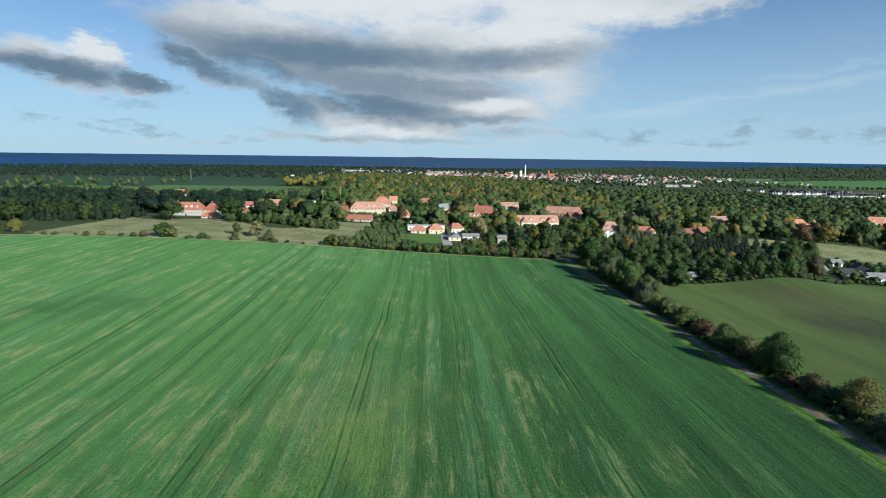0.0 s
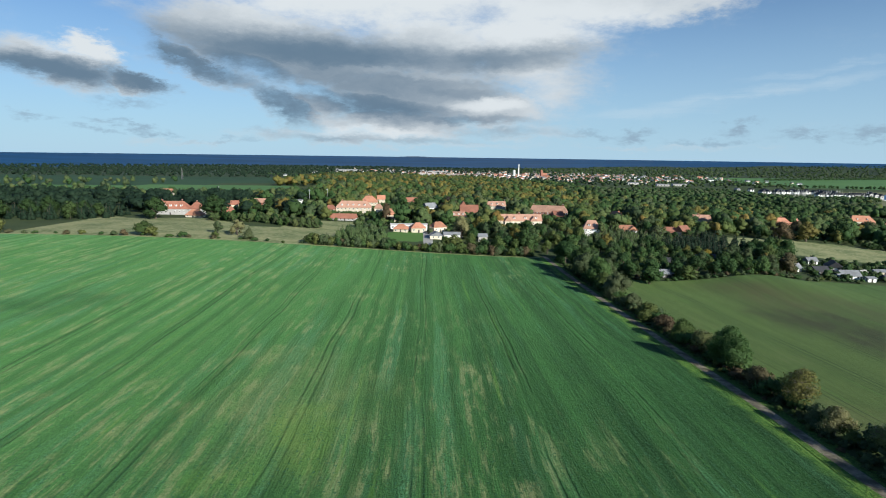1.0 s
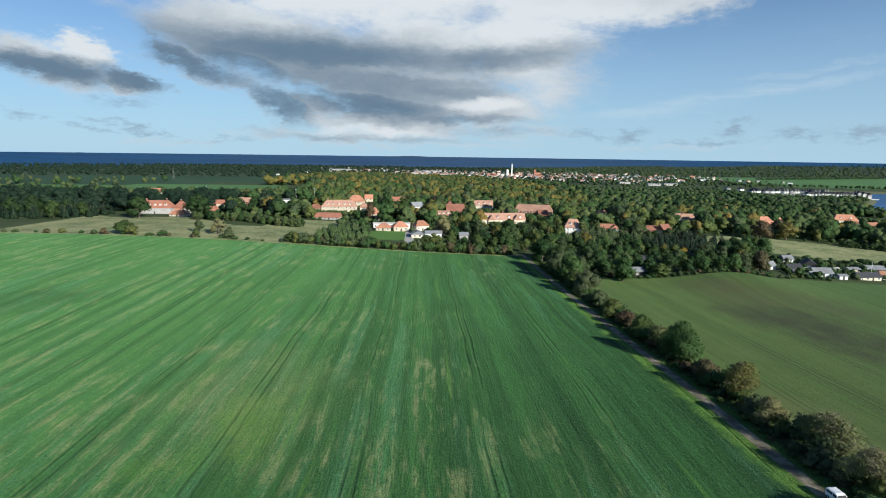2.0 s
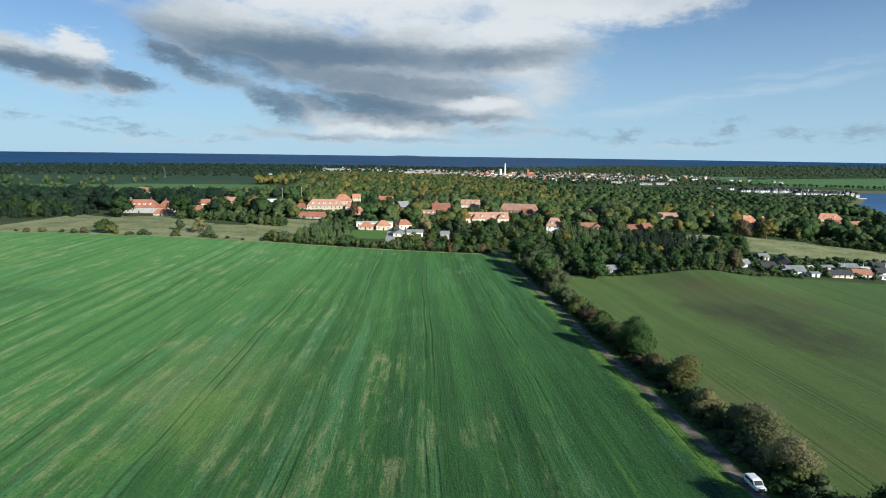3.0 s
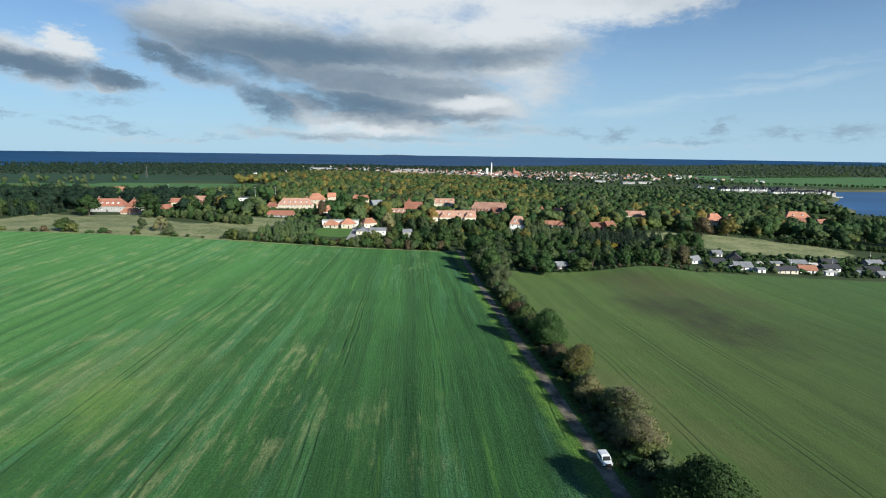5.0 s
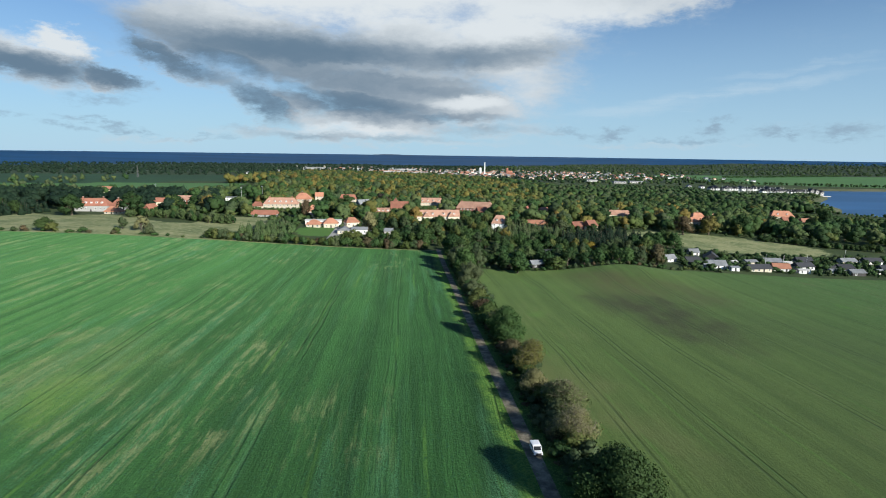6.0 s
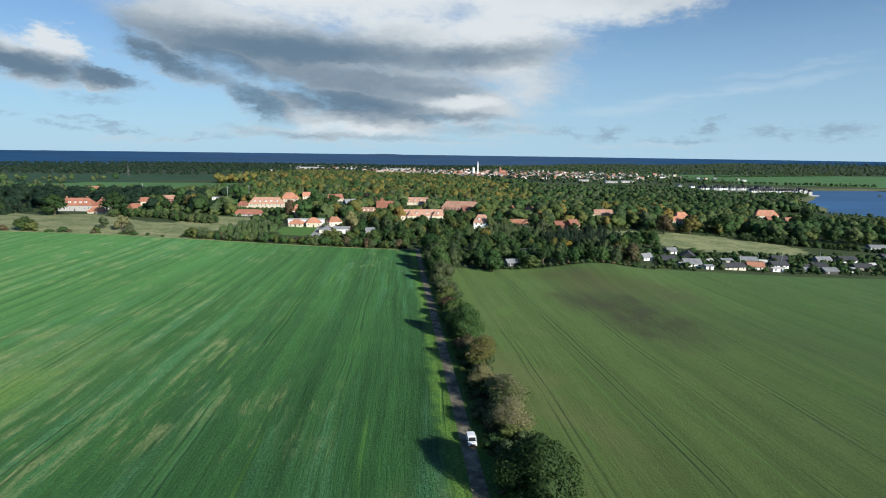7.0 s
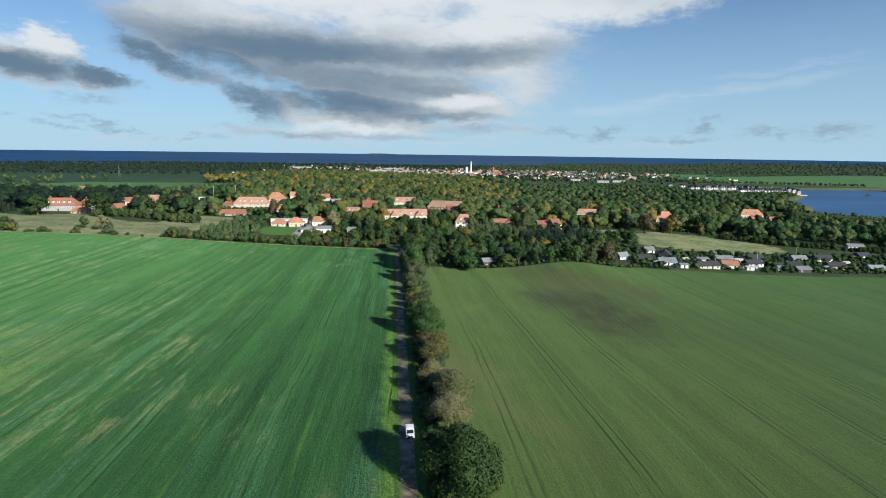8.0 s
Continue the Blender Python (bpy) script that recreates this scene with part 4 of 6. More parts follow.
house("dark wooden cabin with black roof", 246, 302, 8.8, 6.8, -11.9, 2.2, 4, BLACK_ROOF, DARK_WOOD, name="cabin", category="cabin", group=CABIN)
house("cream cabin with flat grey roof", 291, 312, 7.2, 6.0, -13.1, 1.0, 0, GREY_ROOF, CREAM, name="cabin", category="cabin", group=CABIN)
house("long cabin with dark roof", 282, 291, 13.6, 6.8, -13.5, 2.0, 2, BLACK_ROOF, CREAM, name="cabin", category="cabin", group=CABIN)
house("white cabin with orange roof", 300, 296, 9.6, 6.8, -13.3, 2.4, -14, ORANGE_TILES, WHITE, name="cabin", category="cabin", group=CABIN)
house("dark wooden cabin with grey roof", 310, 318, 10.4, 6.8, -13.5, 1.8, -10, GREY_ROOF, DARK_WOOD, name="cabin", category="cabin", group=CABIN)
house("white cabin with black roof on the slope", 336, 323, 9.6, 6.8, -13.1, 2.4, -10, BLACK_ROOF, WHITE, name="cabin", category="cabin", group=CABIN)
house("white cabin with black roof", 322, 305, 11.2, 6.8, -14.3, 2.0, 4, BLACK_ROOF, WHITE, name="cabin", category="cabin", group=CABIN)
house("pale low shed with flat roof", 311, 291, 7.2, 4.2, -16.3, 0.4, 0, CONCRETE, WHITE, name="cabin", category="cabin", group=CABIN)
house("white cottage behind the cabins", 266, 336, 6.4, 5.1, -11.7, 2.0, 0, GREY_ROOF, WHITE, name="cabin", category="cabin", group=CABIN)
house("grey-roofed hut behind the hill", 141, 273, 7.2, 6.0, -5.2, 1.6, 10, GREY_ROOF, DARK_WOOD, name="cabin", category="cabin", group=CABIN)
house("dark hut under trees behind the hill", 157, 306, 6.4, 5.1, -6.9, 1.6, 0, BLACK_ROOF, DARK_WOOD, name="cabin", category="cabin", group=CABIN)
house("dark-roofed hut at the wood's edge", 189, 322, 11.2, 6.0, -8.9, 1.8, 0, BLACK_ROOF, DARK_WOOD, name="cabin", category="cabin", group=CABIN)
house("white hut at the wood's edge", 233, 305, 7.2, 5.1, -11.1, 2.2, 20, GREY_ROOF, WHITE, name="cabin", category="cabin", group=CABIN)
house("cream cabin on the lower slope", 372, 328, 10.4, 6.0, -16.3, 1.8, 0, GREY_ROOF, CREAM, name="cabin", category="cabin", group=CABIN)
house("white cabin with black roof on the lower slope", 392, 330, 11.2, 6.8, -16.1, 2.0, -6, BLACK_ROOF, WHITE, name="cabin", category="cabin", group=CABIN)
house("cream cabin with dark roof", 380, 304, 11.2, 6.8, -16.5, 2.0, -8, BLACK_ROOF, CREAM, name="cabin", category="cabin", group=CABIN)
house("dark cabin with grey roof by the field", 402, 297, 10.4, 6.8, -17.3, 1.8, 0, GREY_ROOF, DARK_WOOD, name="cabin", category="cabin", group=CABIN)
house("white cabin with grey roof far down the slope", 470, 388, 12.8, 6.8, -18.1, 2.0, -10, GREY_ROOF, WHITE, name="cabin", category="cabin", group=CABIN)
house("dark-roofed cabin between hedges", 350, 305, 9.6, 6.8, -15.7, 1.8, 0, BLACK_ROOF, DARK_WOOD, name="cabin", category="cabin", group=CABIN)
house("white cabin at the meadow's end", 436, 344, 10.4, 6.8, -17.3, 2.0, 8, BLACK_ROOF, WHITE, name="cabin", category="cabin", group=CABIN)
house("grey-roofed dark cabin at the field's edge", 345, 290, 8.8, 6.0, -17.1, 1.6, 0, GREY_ROOF, DARK_WOOD, name="cabin", category="cabin", group=CABIN)


def clear_of_houses(x, y, front=24.0, side=2.0):
    """True where a tree hides no house."""
    for hx, hy, hl, hw in HOUSES:
        reach = front if hy > 345 else 7.0
        if abs(x - hx) < hl / 2 + side and hy - hw / 2 - reach < y < hy + hw / 2 + 3:
            return False
    return True


def headroom(x, y):
    """How tall a tree may grow before it hides the houses behind it from the open fields."""
    g, best = ground_at(x, y), 99.0
    for (hx, hy, hl, hw), hz in zip(HOUSES, FLOORS):
        if hy > 345 and hy - hw / 2 > y:
            at = x + (x - 45) / (y + 10) * (hy - y)
            if abs(at - hx) < hl / 2 + 2.5:
                see = hz + (3.2 if hx < 140 else 4.6 if hx < 340 else 2.2)
                best = min(best, see + (51.7 - see) / (hy + 10) * (hy - y) - g)
    return best


# ---- single trees and hedges along the road ----
LANE = "trees of the lane hedge"


def lane_tree(name, seed, u, y, tall, wide, leaf, leaves, label, **kw):
    x = u + SHEAR * y
    t = tree(name, seed, tall, wide, leaf, leaves, label, **kw)
    t.matrix_basis = pose(x, y, ground_at(x, y) - 0.2, 0, 0, seed * 37.0)
    t["group"] = LANE
    return t


lane_tree("oak_tree", 1, 95.2, 53.5, 11.2, 6.9, OAK, 30000, "dense dark green oak beside the lane", base=0.08, count=30, size=0.20, ball=BALL1, core=0.62)
lane_tree("shrub", 2, 93.0, 39, 5.0, 3.6, OLIVE_TREE, 3600, "yellow-green shrub under the oak", category="shrub", base=0.05, size=0.22, ball=BALL2, core=0.7)
lane_tree("hawthorn_tree", 3, 95.2, 74.5, 7.8, 5.0, TAN_LEAF, 5000, "half-bare brown thorn tree with grey twigs", base=0.10, count=15, size=0.15, bark=TWIGS, twigs=22, core=0.10)
lane_tree("hawthorn_tree", 4, 96.4, 86, 8.4, 5.6, THORN_LEAF, 6500, "sparse grey-green thorn tree in the hedge", base=0.10, count=17, size=0.17, bark=TWIGS, twigs=22, core=0.10)
lane_tree("shrub", 5, 93.2, 98, 6.0, 4.2, TAN_LEAF, 3600, "tan autumn shrub in the hedge", category="shrub", base=0.06, size=0.2, bark=TWIGS, twigs=8, core=0.5)
lane_tree("hawthorn_tree", 6, 96.0, 112, 9.0, 5.2, GOLD_LEAF, 5200, "thorn tree with yellow-brown autumn leaves", base=0.16, count=13, size=0.19, bark=TWIGS, twigs=14, core=0.35)
lane_tree("shrub", 7, 93.2, 123, 5.6, 4.0, RUSSET, 3400, "dark red shrub in the hedge", category="shrub", base=0.06, size=0.22, ball=BALL2, core=0.7)
lane_tree("maple_tree", 8, 93.8, 137, 11.5, 6.2, GREEN_TREE, 15000, "round bright green maple in the hedge", base=0.08, count=20, size=0.23, ball=BALL1, core=0.64)
lane_tree("shrub", 9, 93.4, 150, 6.4, 4.8, THORN_LEAF, 3800, "brownish green shrub in the hedge", category="shrub", base=0.08, size=0.25, bark=TWIGS, twigs=6, core=0.6)
lane_tree("shrub", 10, 93.4, 161, 6.8, 5.0, OLIVE_TREE, 3800, "tall olive shrub in the hedge", category="shrub", base=0.08, size=0.28, ball=BALL2, core=0.74)
lane_tree("shrub", 11, 92.9, 173, 5.2, 4.6, RUSSET, 2800, "autumn-brown shrub in the hedge", category="shrub", base=0.06, size=0.28, ball=BALL2, core=0.74)
lane_tree("hawthorn_tree", 12, 93.2, 187, 5.8, 5.0, OLIVE_TREE, 3200, "olive thorn tree in the hedge", base=0.08, size=0.3, ball=BALL2, core=0.76)
lane_tree("hawthorn_tree", 13, 93.0, 201, 6.2, 5.0, GREY_LEAF, 3200, "grey-green thorn tree in the hedge", base=0.08, size=0.3, ball=BALL2, core=0.76)
lane_tree("ash_tree", 14, 94.0, 222, 11.0, 6.4, GREY_LEAF, 4800, "rounded grey-green ash beside the lane", base=0.10, count=16, size=0.34, ball=BALL2, core=0.78)
lane_tree("hawthorn_tree", 15, 93.0, 236, 8.0, 5.6, OLIVE_TREE, 3200, "olive-brown thorn tree in the hedge", base=0.08, size=0.34, ball=BALL2, core=0.78)
lane_tree("ash_tree", 16, 95.0, 249, 14.0, 7.2, GREEN_TREE, 4800, "tall dark green ash beside the lane", base=0.10, count=17, size=0.4, ball=BALL2, core=0.78)
lane_tree("ash_tree", 17, 94.0, 266, 13.0, 7.2, GREY_LEAF, 4600, "grey-green ash beside the lane", base=0.10, count=17, size=0.4, ball=BALL2, core=0.78)
lane_tree("ash_tree", 18, 95.8, 275, 15.0, 7.8, OAK, 4600, "dark broad ash at the lane's end", base=0.10, count=17, size=0.42, ball=BALL2, core=0.78)
lane_tree("ash_tree", 19, 93.8, 301, 14.0, 7.6, GREEN_TREE, 4600, "tall ash at the lane's end", base=0.10, count=17, size=0.42, ball=BALL2, core=0.78)

# prototypes for the repeats
BUSHES = [tree("shrub", 40 + i, 3.2, 2.5, m, 460, lab, "shrub", 0.04, 7, 0.24, core=0.75) for i, (m, lab) in enumerate(((OLIVE_TREE, "olive green shrub in the hedge"), (GREEN_TREE, "dark green shrub in the hedge"), (RUSSET, "brown autumn shrub in the hedge"), (GREY_LEAF, "grey-dark green shrub in the hedge")))]
BROAD = [tree("broadleaf_tree", 60 + i, 15.0, 7.4, m, 2100, lab, "tree", 0.02, 22, 0.42, ball=BALL1, core=0.66, full=0.8) for i, (m, lab) in enumerate((
    (GREEN_TREE, "broad-leaved tree with full green crown"), (OLIVE_TREE, "broad-leaved tree turning olive in autumn"), (OAK, "dark green full broad-leaved tree"),
    (GREY_LEAF, "grey-green airy broad-leaved tree"), (AUTUMN_TREE, "broad-leaved tree in brown autumn leaf"), (LIGHT_TREE, "light green airy broad-leaved tree"), (GREEN_TREE, "rounded mid-green broad-leaved tree"), (OAK, "dense very dark broad-leaved tree")))]
SPRUCE = [conifer("spruce_tree", 80 + i, 11.0, 2.9, CLOUD_DARK_CONIFER, 9, "narrow dark green spruce tree") for i in range(2)]
YOUNG = [conifer("young_conifer", 90 + i, 7.0, 2.5, BLUE_CONIFER, 7, "bluish green young conifer") for i in range(2)]
LARCH = [conifer("plantation_conifer", 93 + i, 11.5, 2.9, FIR, 9, "mid-green plantation conifer in a dense stand") for i in range(2)]
POPLAR = [tree("poplar_tree", 95, 16.0, 2.9, LIGHT_TREE, 700, "tall slender light green poplar", "tree", 0.06, 14, 0.5, ball=BALL2)]
YELLOW = [tree("yellow_tree", 97, 9.0, 4.4, YELLOW_TREE, 700, "tree in bright yellow autumn leaf", "tree", 0.12, 9, 0.45, ball=BALL2)]
RED = [tree("russet_tree", 98, 9.5, 5.6, RUSSET, 700, "broad tree in russet autumn leaf", "tree", 0.12, 11, 0.5, ball=BALL2)]
USED = set()
rng = np.random.default_rng(5)


def plant(proto, x, y, size, tallness=1.0, group=""):
    """Sets a copy of a prototype (or the prototype itself the first time)."""
    turn = float(rng.uniform(0, 360))
    if y > 325 and proto.name.split(".")[0] not in ("poplar_tree", "russet_tree"):
        limit = headroom(x, y) / (16.0 if "broad" in proto.name else 11.0)
        if limit < 0.25:
            return None
        size = min(size, limit)
    if proto.name not in USED:
        USED.add(proto.name)
        ob = proto
        ob.matrix_basis = pose(x, y, ground_at(x, y) - 0.2, 0, 0, turn)
    else:
        ob = copy_thing(proto, pose(x, y, ground_at(x, y) - 0.2, 0, 0, turn))
    ob.scale = (size, size, size * tallness)
    if group:
        ob["group"] = group
    return ob


def scatter(x0, x1, y0, y1, step, test=None):
    """Uneven spots, about a step apart."""
    out = []
    for i in range(max(1, int((x1 - x0) / step))):
        for j in range(max(1, int((y1 - y0) / step))):
            x, y = x0 + (i + rng.uniform(0.05, 0.95)) * step, y0 + (j + rng.uniform(0.05, 0.95)) * step
            if test is None or test(x, y):
                out.append((x, y))
    rng.shuffle(out)
    return [(float(a), float(b)) for a, b in out]


def some(protos, weights=None):
    return protos[int(rng.choice(len(protos), p=weights))]


HEDGE = "hedge shrubs"
# undergrowth of the lane hedge
for y in np.arange(33, 316, 3.4):
    x = 92.2 + SHEAR * y + rng.normal(0, 0.8)
    plant(some(BUSHES, [0.3, 0.3, 0.15, 0.25]), x, float(y + rng.normal(0, 1.3)), rng.uniform(0.35, 1.1), 0.9, HEDGE)
for y in np.arange(40, 262, 3.7):
    u = 95.0 + rng.normal(0, 1.1)
    if abs(y - 51) > 7:
        plant(some(BUSHES, [0.32, 0.26, 0.05, 0.37]), float(u + SHEAR * y), float(y + rng.normal(0, 1.2)), rng.uniform(0.9, 1.7), 1.0, HEDGE)
for y in np.arange(38, 312, 3.0):
    plant(some(BUSHES, [0.25, 0.45, 0.1, 0.2]), float(90.3 + SHEAR * y + rng.normal(0, 0.35)), float(y), rng.uniform(0.22, 0.5), 0.8, HEDGE)
# hedge at the far end of the big field
for x in np.arange(-46, 84, 3.0):
    plant(some(BUSHES, [0.4, 0.2, 0.1, 0.3]), float(x), 322.5 + rng.normal(0, 1.2), rng.uniform(1.2, 2.0), 1.1, HEDGE)
for x in np.arange(-215, -46, 8.5):
    plant(some(BUSHES, [0.2, 0.3, 0.2, 0.3]), float(x + rng.normal(0, 2)), 322 + rng.normal(0, 1.2), rng.uniform(0.5, 1.1), 0.8, HEDGE)
for x, y, s in ((-135, 322, 1.9), (-84, 326, 1.7), (-101, 326, 1.6), (-150, 321, 1.2), (-118, 322, 1.2), (-225, 330, 2.6), (-240, 333, 2.2), (-256, 330, 2.4)):
    plant(some(BUSHES), x, y, s, 1.0, HEDGE)
plant(BROAD[3], -82, 327, 0.5, 1.0)
for u in np.arange(99, 250, 3.6):
    yy = 265.5 + 15 * float(smooth(185, 235, u)) + rng.normal(0, 1.0)
    plant(some(BUSHES, [0.3, 0.4, 0.1, 0.2]), float(u) + SHEAR * yy, float(yy), rng.uniform(0.5, 0.95), 0.9, HEDGE)
# the wood behind the hill
def in_wood(x, y):
    return x > 99 + SHEAR * y and not oval(x, y, 322, 392, 80, 46, -14) and not (x > 232 and y < 342) and y > 268 + 22 * float(smooth(185, 230, x)) and clear_of_houses(x, y, 18)


WOOD = "trees of the wood behind the hill"
for x, y in scatter(98, 262, 266, 425, 9.6, in_wood):
    if oval(x, y, 150, 388, 46, 34):
        plant(some(LARCH), x, y, rng.uniform(0.7, 0.95), 1.0, WOOD)
    elif oval(x, y, 205, 356, 36, 30) or oval(x, y, 240, 395, 32, 26):
        plant(some(SPRUCE), x, y, rng.uniform(0.75, 1.1), 1.0, WOOD)
    else:
        plant(some(BROAD, [0.24, 0.10, 0.24, 0.18, 0.02, 0.02, 0.10, 0.10]), x, y, rng.uniform(0.68, 1.0) * (0.72 if y < 285 or x < 188 else 1), 1.0, WOOD)
for x, y in scatter(104, 198, 352, 424, 7.0, lambda x, y: oval(x, y, 150, 388, 46, 34) and clear_of_houses(x, y, 6)):
    plant(some(LARCH), x, y, rng.uniform(0.65, 0.95), 1.0, WOOD)
for x, y in scatter(168, 242, 326, 388, 8.0, lambda x, y: oval(x, y, 205, 356, 36, 30) and clear_of_houses(x, y)):
    plant(some(SPRUCE), x, y, rng.uniform(0.7, 1.05), 1.0, WOOD)
for x, y in scatter(30, 99, 328, 356, 9.4, lambda x, y: not (50 < x < 58 and y > 345) and clear_of_houses(x, y, 14)):
    plant(some(BROAD, [0.2, 0.22, 0.2, 0.18, 0.04, 0.04, 0.06, 0.06]), x, y, rng.uniform(0.45, 0.8), 1.0, WOOD)
for x, y in scatter(46, 145, 356, 448, 11.0, lambda x, y: clear_of_houses(x, y, 10)):
    plant(some(BROAD, [0.2, 0.22, 0.16, 0.16, 0.1, 0.08, 0.04, 0.04]), x, y, rng.uniform(0.5, 0.9), 1.0, WOOD)
for x, y in ((150.5, 399), (153, 401), (160, 404), (163, 400)):
    plant(POPLAR[0], x, y, rng.uniform(0.75, 0.95))
for x, y, s in ((187, 318, 0.95), (155, 293, 0.5), (135, 345, 0.55)):
    plant(YELLOW[0], x, y, s)
for x, y, s in ((222, 300, 0.9), (366, 490, 1.35), (392, 492, 1.15), (45, 385, 0.8)):
    plant(RED[0], x, y, s)
# young conifers by the lawn
for x, y in scatter(-34, -3, 340, 392, 4.6, lambda x, y: clear_of_houses(x, y, 3)):
    plant(some(YOUNG), x, y, rng.uniform(0.8, 1.2), 1.0, "young conifer plantation")
# belt behind the meadow
for x, y in scatter(-136, -52, 412, 432, 5.2):
    plant(some([BROAD[5], BROAD[3], BROAD[0]]), x, y - 22 * float(smooth(-110, -60, x)), rng.uniform(0.34, 0.48), 1.1, "tree belt behind the meadow")
# wood beside the meadow: spruces whose dark needle colour holds cloud shade
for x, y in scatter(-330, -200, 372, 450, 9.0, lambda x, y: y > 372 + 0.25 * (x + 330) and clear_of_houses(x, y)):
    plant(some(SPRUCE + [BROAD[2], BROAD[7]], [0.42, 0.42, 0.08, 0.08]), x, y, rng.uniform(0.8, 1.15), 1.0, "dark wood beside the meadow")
# a dark clipped hedge beyond the right meadow
for k_ in range(46):
    f = k_ / 45
    plant(BROAD[7 if k_ % 3 else 2], 366 + 132 * f + float(rng.normal(0, 1)), 414 - 66 * f + float(rng.normal(0, 1)), rng.uniform(0.38, 0.5), 0.95, "dark hedge beyond the meadow")

# ---- single trees that stand out round the houses and the wood ----
SORTS = {}
for sort, leaf_, label_ in (
        ("OAK", OAK, "dark green broad tree with a dense crown"), ("BUSHY", OAK, "low dark spreading tree at the meadow's edge"), ("GREY", GREY_LEAF, "rounded grey-green tree beside the houses"),
        ("TAN", TAN_LEAF, "tan autumn tree with a thin crown"), ("OLIVE", OLIVE_TREE, "olive green tree turning in autumn"), ("BROWN", RUSSET, "broad brown tree in autumn leaf"),
        ("GREEN", GREEN_TREE, "tall full mid-green broad-leaved tree"), ("PURPLE", PURPLE_LEAF, "dark purple-brown copper beech"), ("LIGHT", LIGHT_TREE, "bright light green spreading tree"),
        ("AUTUMN", AUTUMN_TREE, "orange-brown tree in autumn leaf"), ("GOLD", GOLD_LEAF, "golden green tree in autumn leaf")):
    SORTS[sort] = tree("copper_beech" if sort == "PURPLE" else "park_tree", 150 + len(SORTS), 14.0, 6.6, leaf_, 1500 if sort != "TAN" else 900, label_, "tree", 0.06, 20, 0.42, ball=BALL1, core=0.7, full=0.85)
SORTS["BLUE"] = conifer("blue_spruce", 170, 14.0, 6.0, FIR, 10, "broad blue-green spruce at the wood's edge")


def single_tree(sort, x, y, tall, span):
    proto = SORTS[sort]
    ob = proto if sort not in USED else copy_thing(proto, pose(0, 0, 0))
    USED.add(sort)
    ob.matrix_basis = pose(x, y, ground_at(x, y) - 0.2, 0, 0, (x * 13.0 + y * 7.0) % 360)
    ob.scale = (min(span, 26) / 14, min(span, 26) / 14, tall / 14)
    return ob


single_tree("OAK", 222, 409, 8.5, 12.0)
single_tree("GREY", 231, 413, 7.5, 9.0)
single_tree("OAK", -134, 422, 20.5, 24.9)
single_tree("OAK", -121, 471, 15.6, 21.6)
single_tree("OAK", -110, 486, 14.7, 16.5)
single_tree("OAK", -99, 489, 14.7, 16.5)
single_tree("OAK", -175, 416, 17.9, 22.5)
single_tree("BUSHY", -141, 325, 9.4, 14.5)
single_tree("GREY", -106, 344, 8.5, 7.5)
single_tree("TAN", -93, 340, 10.8, 12.2)
single_tree("OLIVE", -46, 325, 6.9, 13.1)
single_tree("BROWN", -8, 445, 16.9, 12.1)
single_tree("GREEN", 3, 513, 21.5, 18.2)
single_tree("OAK", 17, 539, 16.6, 23.0)
single_tree("PURPLE", 51, 585, 17.9, 21.7)
single_tree("LIGHT", 123, 589, 9.7, 18.8)
single_tree("TAN", 46, 378, 17.8, 15.6)
single_tree("OLIVE", 73, 410, 14.6, 13.3)
single_tree("OAK", 100, 420, 10.3, 15.9)
single_tree("OAK", 82, 338, 16.0, 17.8)
single_tree("OLIVE", 38, 335, 9.9, 14.7)
single_tree("AUTUMN", 17, 726, 13.4, 25.3)
single_tree("OLIVE", 139, 744, 24.3, 31.4)
single_tree("LIGHT", -76, 695, 15.3, 24.0)
single_tree("LIGHT", -58, 690, 14.0, 22.0)
single_tree("GOLD", 198, 314, 11.5, 9.3)
single_tree("GREEN", 127, 258, 13.7, 14.8)
single_tree("BROWN", 216, 286, 13.8, 14.1)
single_tree("BLUE", 207, 306, 12.1, 6.6)
single_tree("GREY", 194, 401, 11.7, 18.1)
single_tree("BROWN", 308, 427, 17.2, 23.5)
single_tree("GOLD", 336, 436, 16.8, 20.7)
single_tree("OAK", 371, 444, 21.1, 35.3)
single_tree("GOLD", 540, 676, 16.0, 18.9)
single_tree("GREY", 421, 473, 18.0, 24.9)
single_tree("OAK", 528, 539, 24.5, 22.3)
single_tree("LIGHT", 469, 442, 16.2, 13.8)
single_tree("GREY", 107, 260, 12.1, 10.0)
single_tree("OLIVE", 150, 267, 7.7, 14.3)
single_tree("OLIVE", 105, 310, 12.1, 15.1)

# ---- woods farther off, too many to count ----


